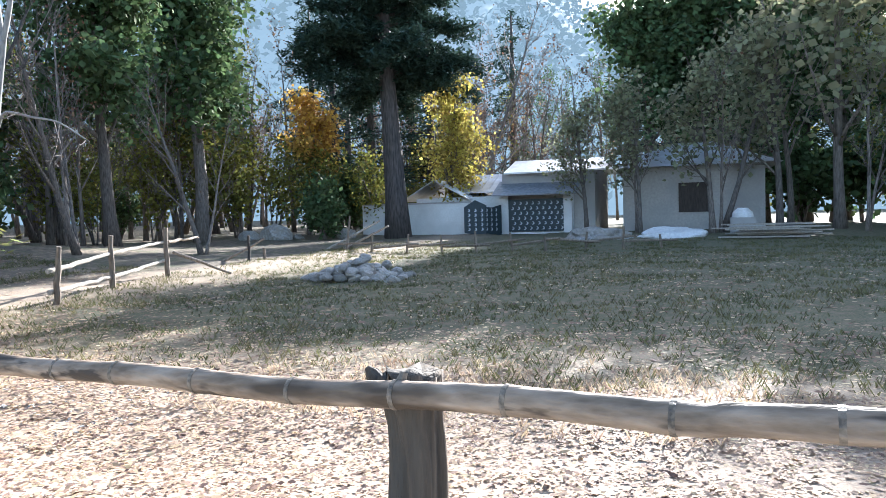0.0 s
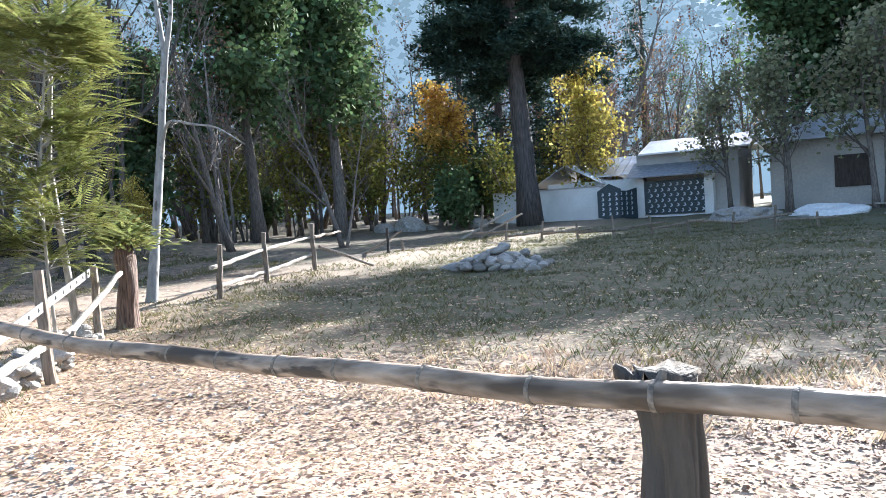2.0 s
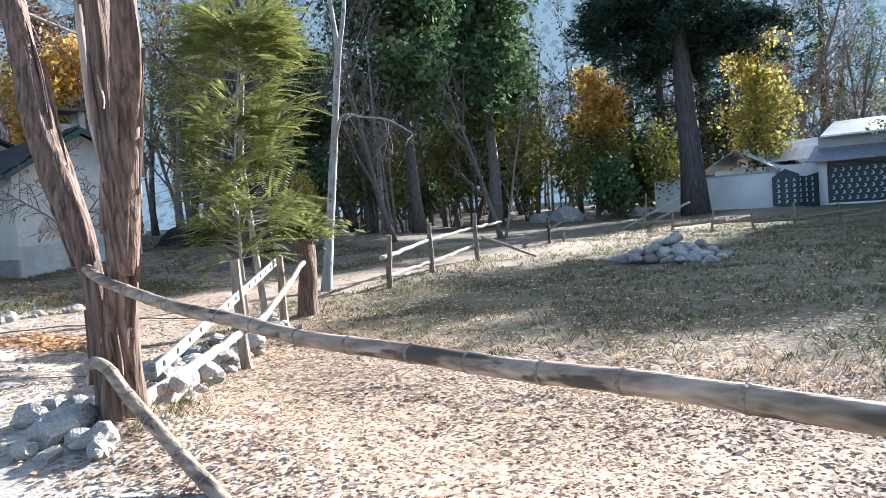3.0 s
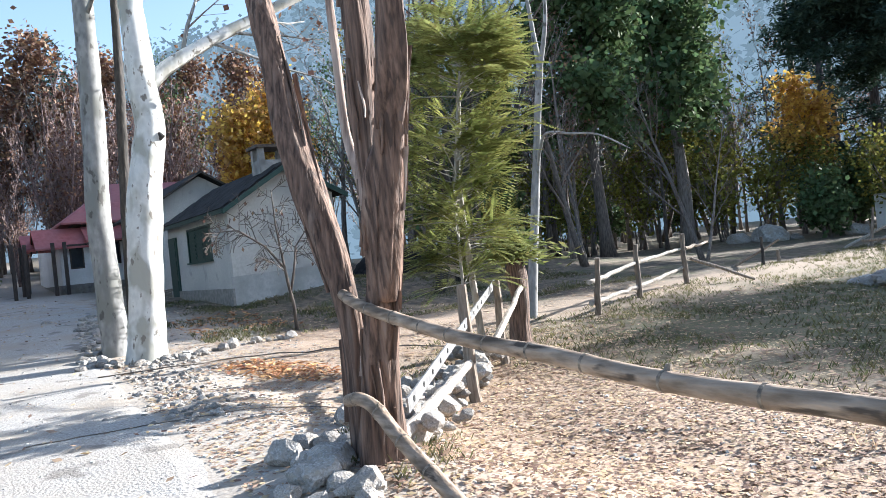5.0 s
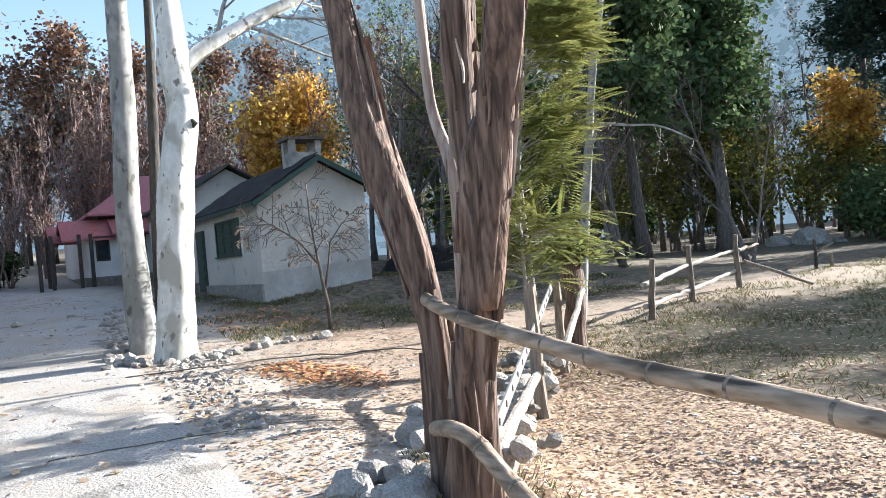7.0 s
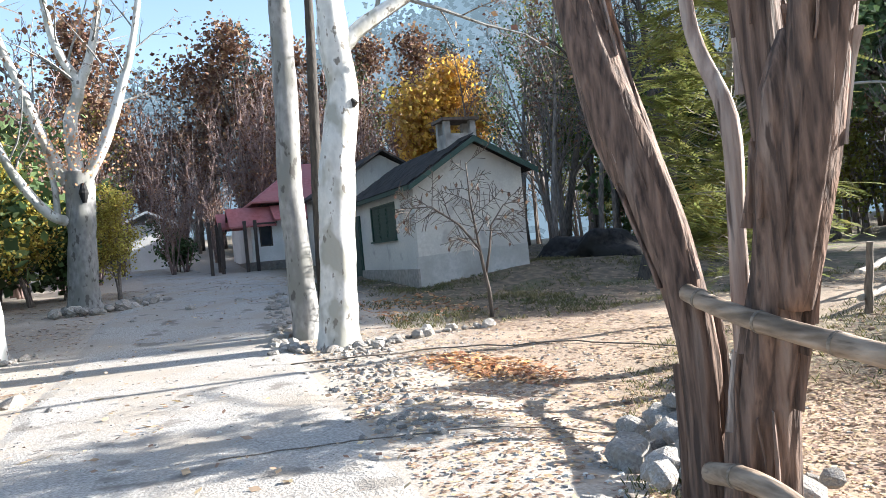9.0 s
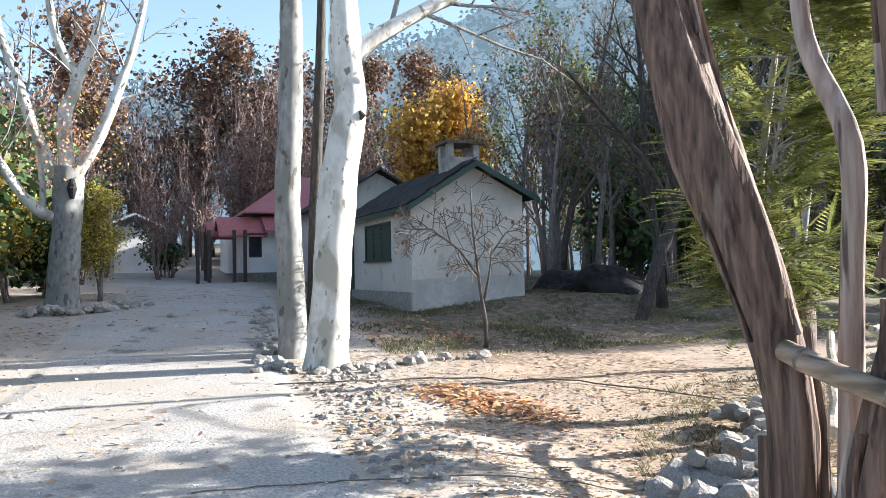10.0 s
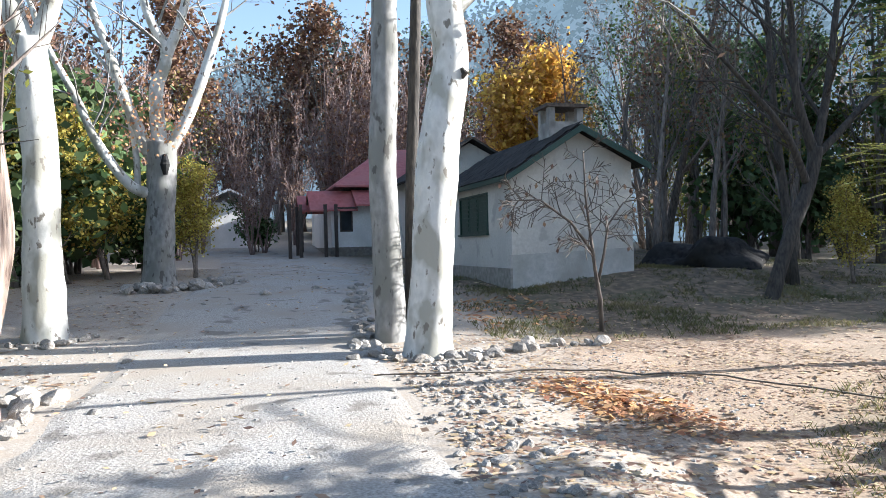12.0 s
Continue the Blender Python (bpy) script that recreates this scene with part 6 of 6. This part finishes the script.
# ---- woods on the mountainside ----
def build_far_woods():
    r = random.Random(15)
    g = Geo()
    hill = bpy.data.objects["backdrop"].data
    faces = [p for p in hill.polygons if p.center.z < 75]
    pts = []
    for p in faces:
        az = math.degrees(math.atan2(-(p.center.x + 10), p.center.y - 10))
        if -40 < az < 110:
            pts.append((p.center.copy(), p.area))
    for c, a in pts:
        for _ in range(2 + int(a / 45)):
            q = c + Vector((r.uniform(-6, 6), r.uniform(-6, 6), r.uniform(-3, 1)))
            h = r.uniform(4, 9)
            for _ in range(11):
                f = r.random()
                w = h * 0.30 * (1 - f * 0.85)
                b = r.uniform(0, 6.28)
                g.leaf(q + Vector((math.cos(b) * w * 0.6, math.sin(b) * w * 0.6, h * f)), Vector((math.cos(b), math.sin(b), r.uniform(-0.6, 0.5))), Vector((r.uniform(-1, 1), r.uniform(-1, 1), r.uniform(0, 1))), r.uniform(1.0, 2.2), r.uniform(0.4, 0.9))
    return slab("far_woods", g, M_HILLTREES, "conifer woods climbing the mountainside, haze added as glow", "trees", kind="stuff")


build_far_woods()

# ---- leaf litter, grass ----
def litter(name, label, mat, n, area, seed, size, keep=None, curl=0.18, lift=0.004):
    r = random.Random(seed)
    g = Geo()
    x0, x1, y0, y1 = area
    k = 0
    while k < n:
        x, y = r.uniform(x0, x1), r.uniform(y0, y1)
        if keep and not keep(x, y, r):
            continue
        k += 1
        a = r.uniform(0, 6.28)
        g.leaf(Vector((x, y, ground_z(x, y) + lift + r.random() * lift * 2)), Vector((math.cos(a), math.sin(a), r.uniform(-curl, curl) * 0.5)), Vector((r.uniform(-curl, curl), r.uniform(-curl, curl), 1)),
               size * r.choice((0.4, 0.6, 0.8, 1.0, 1.5)) * r.uniform(0.8, 1.2), size * 0.34 * r.uniform(0.4, 1.3))
    return slab(name, g, mat, label, "leaves", kind="stuff")


def off_road(x, y):
    r = float(np.interp(-x, [-q for q in ROAD_X], ROAD_RIGHT))
    l = float(np.interp(-x, [-q for q in ROAD_X], ROAD_LEFT))
    return y > r + 0.05 or y < l - 0.05


def near_strip(x, y, r):
    if y < 2.2 + max(0, -x - 5) * 0.9 and x < -5:
        return False
    return off_road(x, y) and r.random() < (1.0 if y < 6.5 else 0.35 if y < 9 else 0.1) * (1 if y > 2 else 0.4)


def wood_keep(x, y, r):
    return off_road(x, y) and noise.noise((x * 0.5, y * 0.5, 9)) > r.uniform(-0.5, 0.5)


litter("leaf_litter", "dry tan leaves strewn thickly over the lawn's edge", M_LITTER, 80000, (-11, 4, 1.7, 10), 1, 0.046, near_strip, 0.35, 0.005)
litter("leaf_litter", "withered leaves on the ground round the cottage", M_LITTER, 27000, (-30, -7, -7, 16), 2, 0.09, wood_keep)
litter("leaf_litter", "pale leaves scattered over the shaded lawn", M_LITTER, 9000, (-10, 6, 6, 24), 7, 0.09, lambda x, y, r: noise.noise((x * .5, y * .5, 3)) > r.uniform(-0.6, 0.6), 0.3, 0.006)
litter("leaf_litter", "small dry leaves on the dusty verge", M_LITTER, 11000, (-14.5, -5, 1.2, 8), 9, 0.05, lambda x, y, r: off_road(x, y) and y < 2.4 + max(0, -x - 5) * 0.9 and noise.noise((x * 1.1, y * 1.1, 4)) > r.uniform(-0.6, 0.4))
litter("leaf_pile", "drift of bright orange plane leaves on bare earth", M_ORANGE, 800, (-12.4, -8.6, 3.3, 5.2), 3, 0.095, lambda x, y, r: (((x + 10.4) * 0.92 + (y - 4.15) * 0.38) / 0.85) ** 2 + (((y - 4.15) * 0.92 - (x + 10.4) * 0.38) / 0.42) ** 2 < r.uniform(0.1, 1.0) ** 2 * 2.2, 0.6, 0.010)
litter("leaf_pile", "scattered russet leaves by the cottage wall", M_ORANGE, 500, (-18.5, -15, 4.5, 6.6), 4, 0.12, lambda x, y, r: r.random() < 0.5, 0.9)


litter("lane_leaves", "single dry leaves blown over the lane", M_LITTER, 900, (-30, -1, -2.2, 4.5), 12, 0.075, lambda x, y, r: not off_road(x, y) and noise.noise((x * 0.6, y * 0.9, 8)) > r.uniform(-0.3, 0.5), 0.5, 0.024)


def grass(name, label, mat, n, area, seed, h, keep):
    r = random.Random(seed)
    g = Geo()
    x0, x1, y0, y1 = area
    k = 0
    while k < n:
        x, y = r.uniform(x0, x1), r.uniform(y0, y1)
        if not keep(x, y, r):
            continue
        k += 1
        z = ground_z(x, y)
        for _ in range(4):
            a = r.uniform(0, 6.28)
            g.leaf(Vector((x + r.gauss(0, .03), y + r.gauss(0, .03), z - 0.01)), Vector((math.cos(a) * 0.6, math.sin(a) * 0.6, 1)), Vector((math.sin(a), -math.cos(a), 0.2)), h * r.uniform(0.5, 1.3), h * 0.07)
    return slab(name, g, mat, label, "grass", kind="stuff")


grass("grass", "short green-brown grass of the shaded lawn", M_GRASS, 17000, (-13, 7, 5, 30), 1, 0.09, lambda x, y, r: x > -10.5 + (y - 8) * -0.15 and noise.noise((x * .6, y * .6, 2)) > r.uniform(-0.6, 0.4) and y > 6.2 + noise.noise((x, 0, 0)))
grass("dry_weeds", "tall straw-coloured dry weeds in the sun", M_STRAW, 500, (-3.4, 1.6, 5.0, 7.2), 2, 0.09, lambda x, y, r: noise.noise((x * 1.2, y * 1.2, 5)) > r.uniform(-0.4, 0.3))
grass("verge_grass", "tufts of dry grass among the rubble", M_GRASS, 560, (-9.5, -4.2, 2.2, 6.5), 3, 0.07, lambda x, y, r: abs((x + 5) * 0.72 + (y - 2.7)) < 0.55)
grass("verge_grass", "thin grass under the trees by the cottage", M_GRASS, 5000, (-24, -13.5, 4.4, 16), 4, 0.10, lambda x, y, r: noise.noise((x * .7, y * .7, 6)) > r.uniform(-0.2, 0.5))


def gravel():
    r = random.Random(8)
    g = Geo()
    k = 0
    while k < 6000:
        x = -r.uniform(3.2, 16)
        y = r.uniform(-2.8, 5.5)
        if off_road(x, y) is False and r.random() < 0.85:
            continue
        k += 1
        s = 0.007 + 0.024 * r.random() ** 3
        z = ground_z(x, y) + (0.018 if not off_road(x, y) else 0)
        b = len(g.v)
        a = r.uniform(0, 6.28)
        for ring, h in ((1.0, -0.004), (0.68, s * 0.42)):
            for j in range(5):
                q = s * ring * r.uniform(0.75, 1.2)
                g.v.append(Vector((x + math.cos(a + j * 1.257) * q, y + math.sin(a + j * 1.257) * q, z + h * r.uniform(0.8, 1.1))))
        g.f.append(tuple(range(b + 5, b + 10)))
        g.f += [(b + j, b + (j + 1) % 5, b + 5 + (j + 1) % 5, b + 5 + j) for j in range(5)]
    return slab("gravel", g, surface("gravel_stone", (0.26, 0.25, 0.23), (0.52, 0.50, 0.46), 5, island=0.35, bump=0.0, coord="World"), "loose gravel and grit on lane and verge", "gravel", kind="stuff")


gravel()
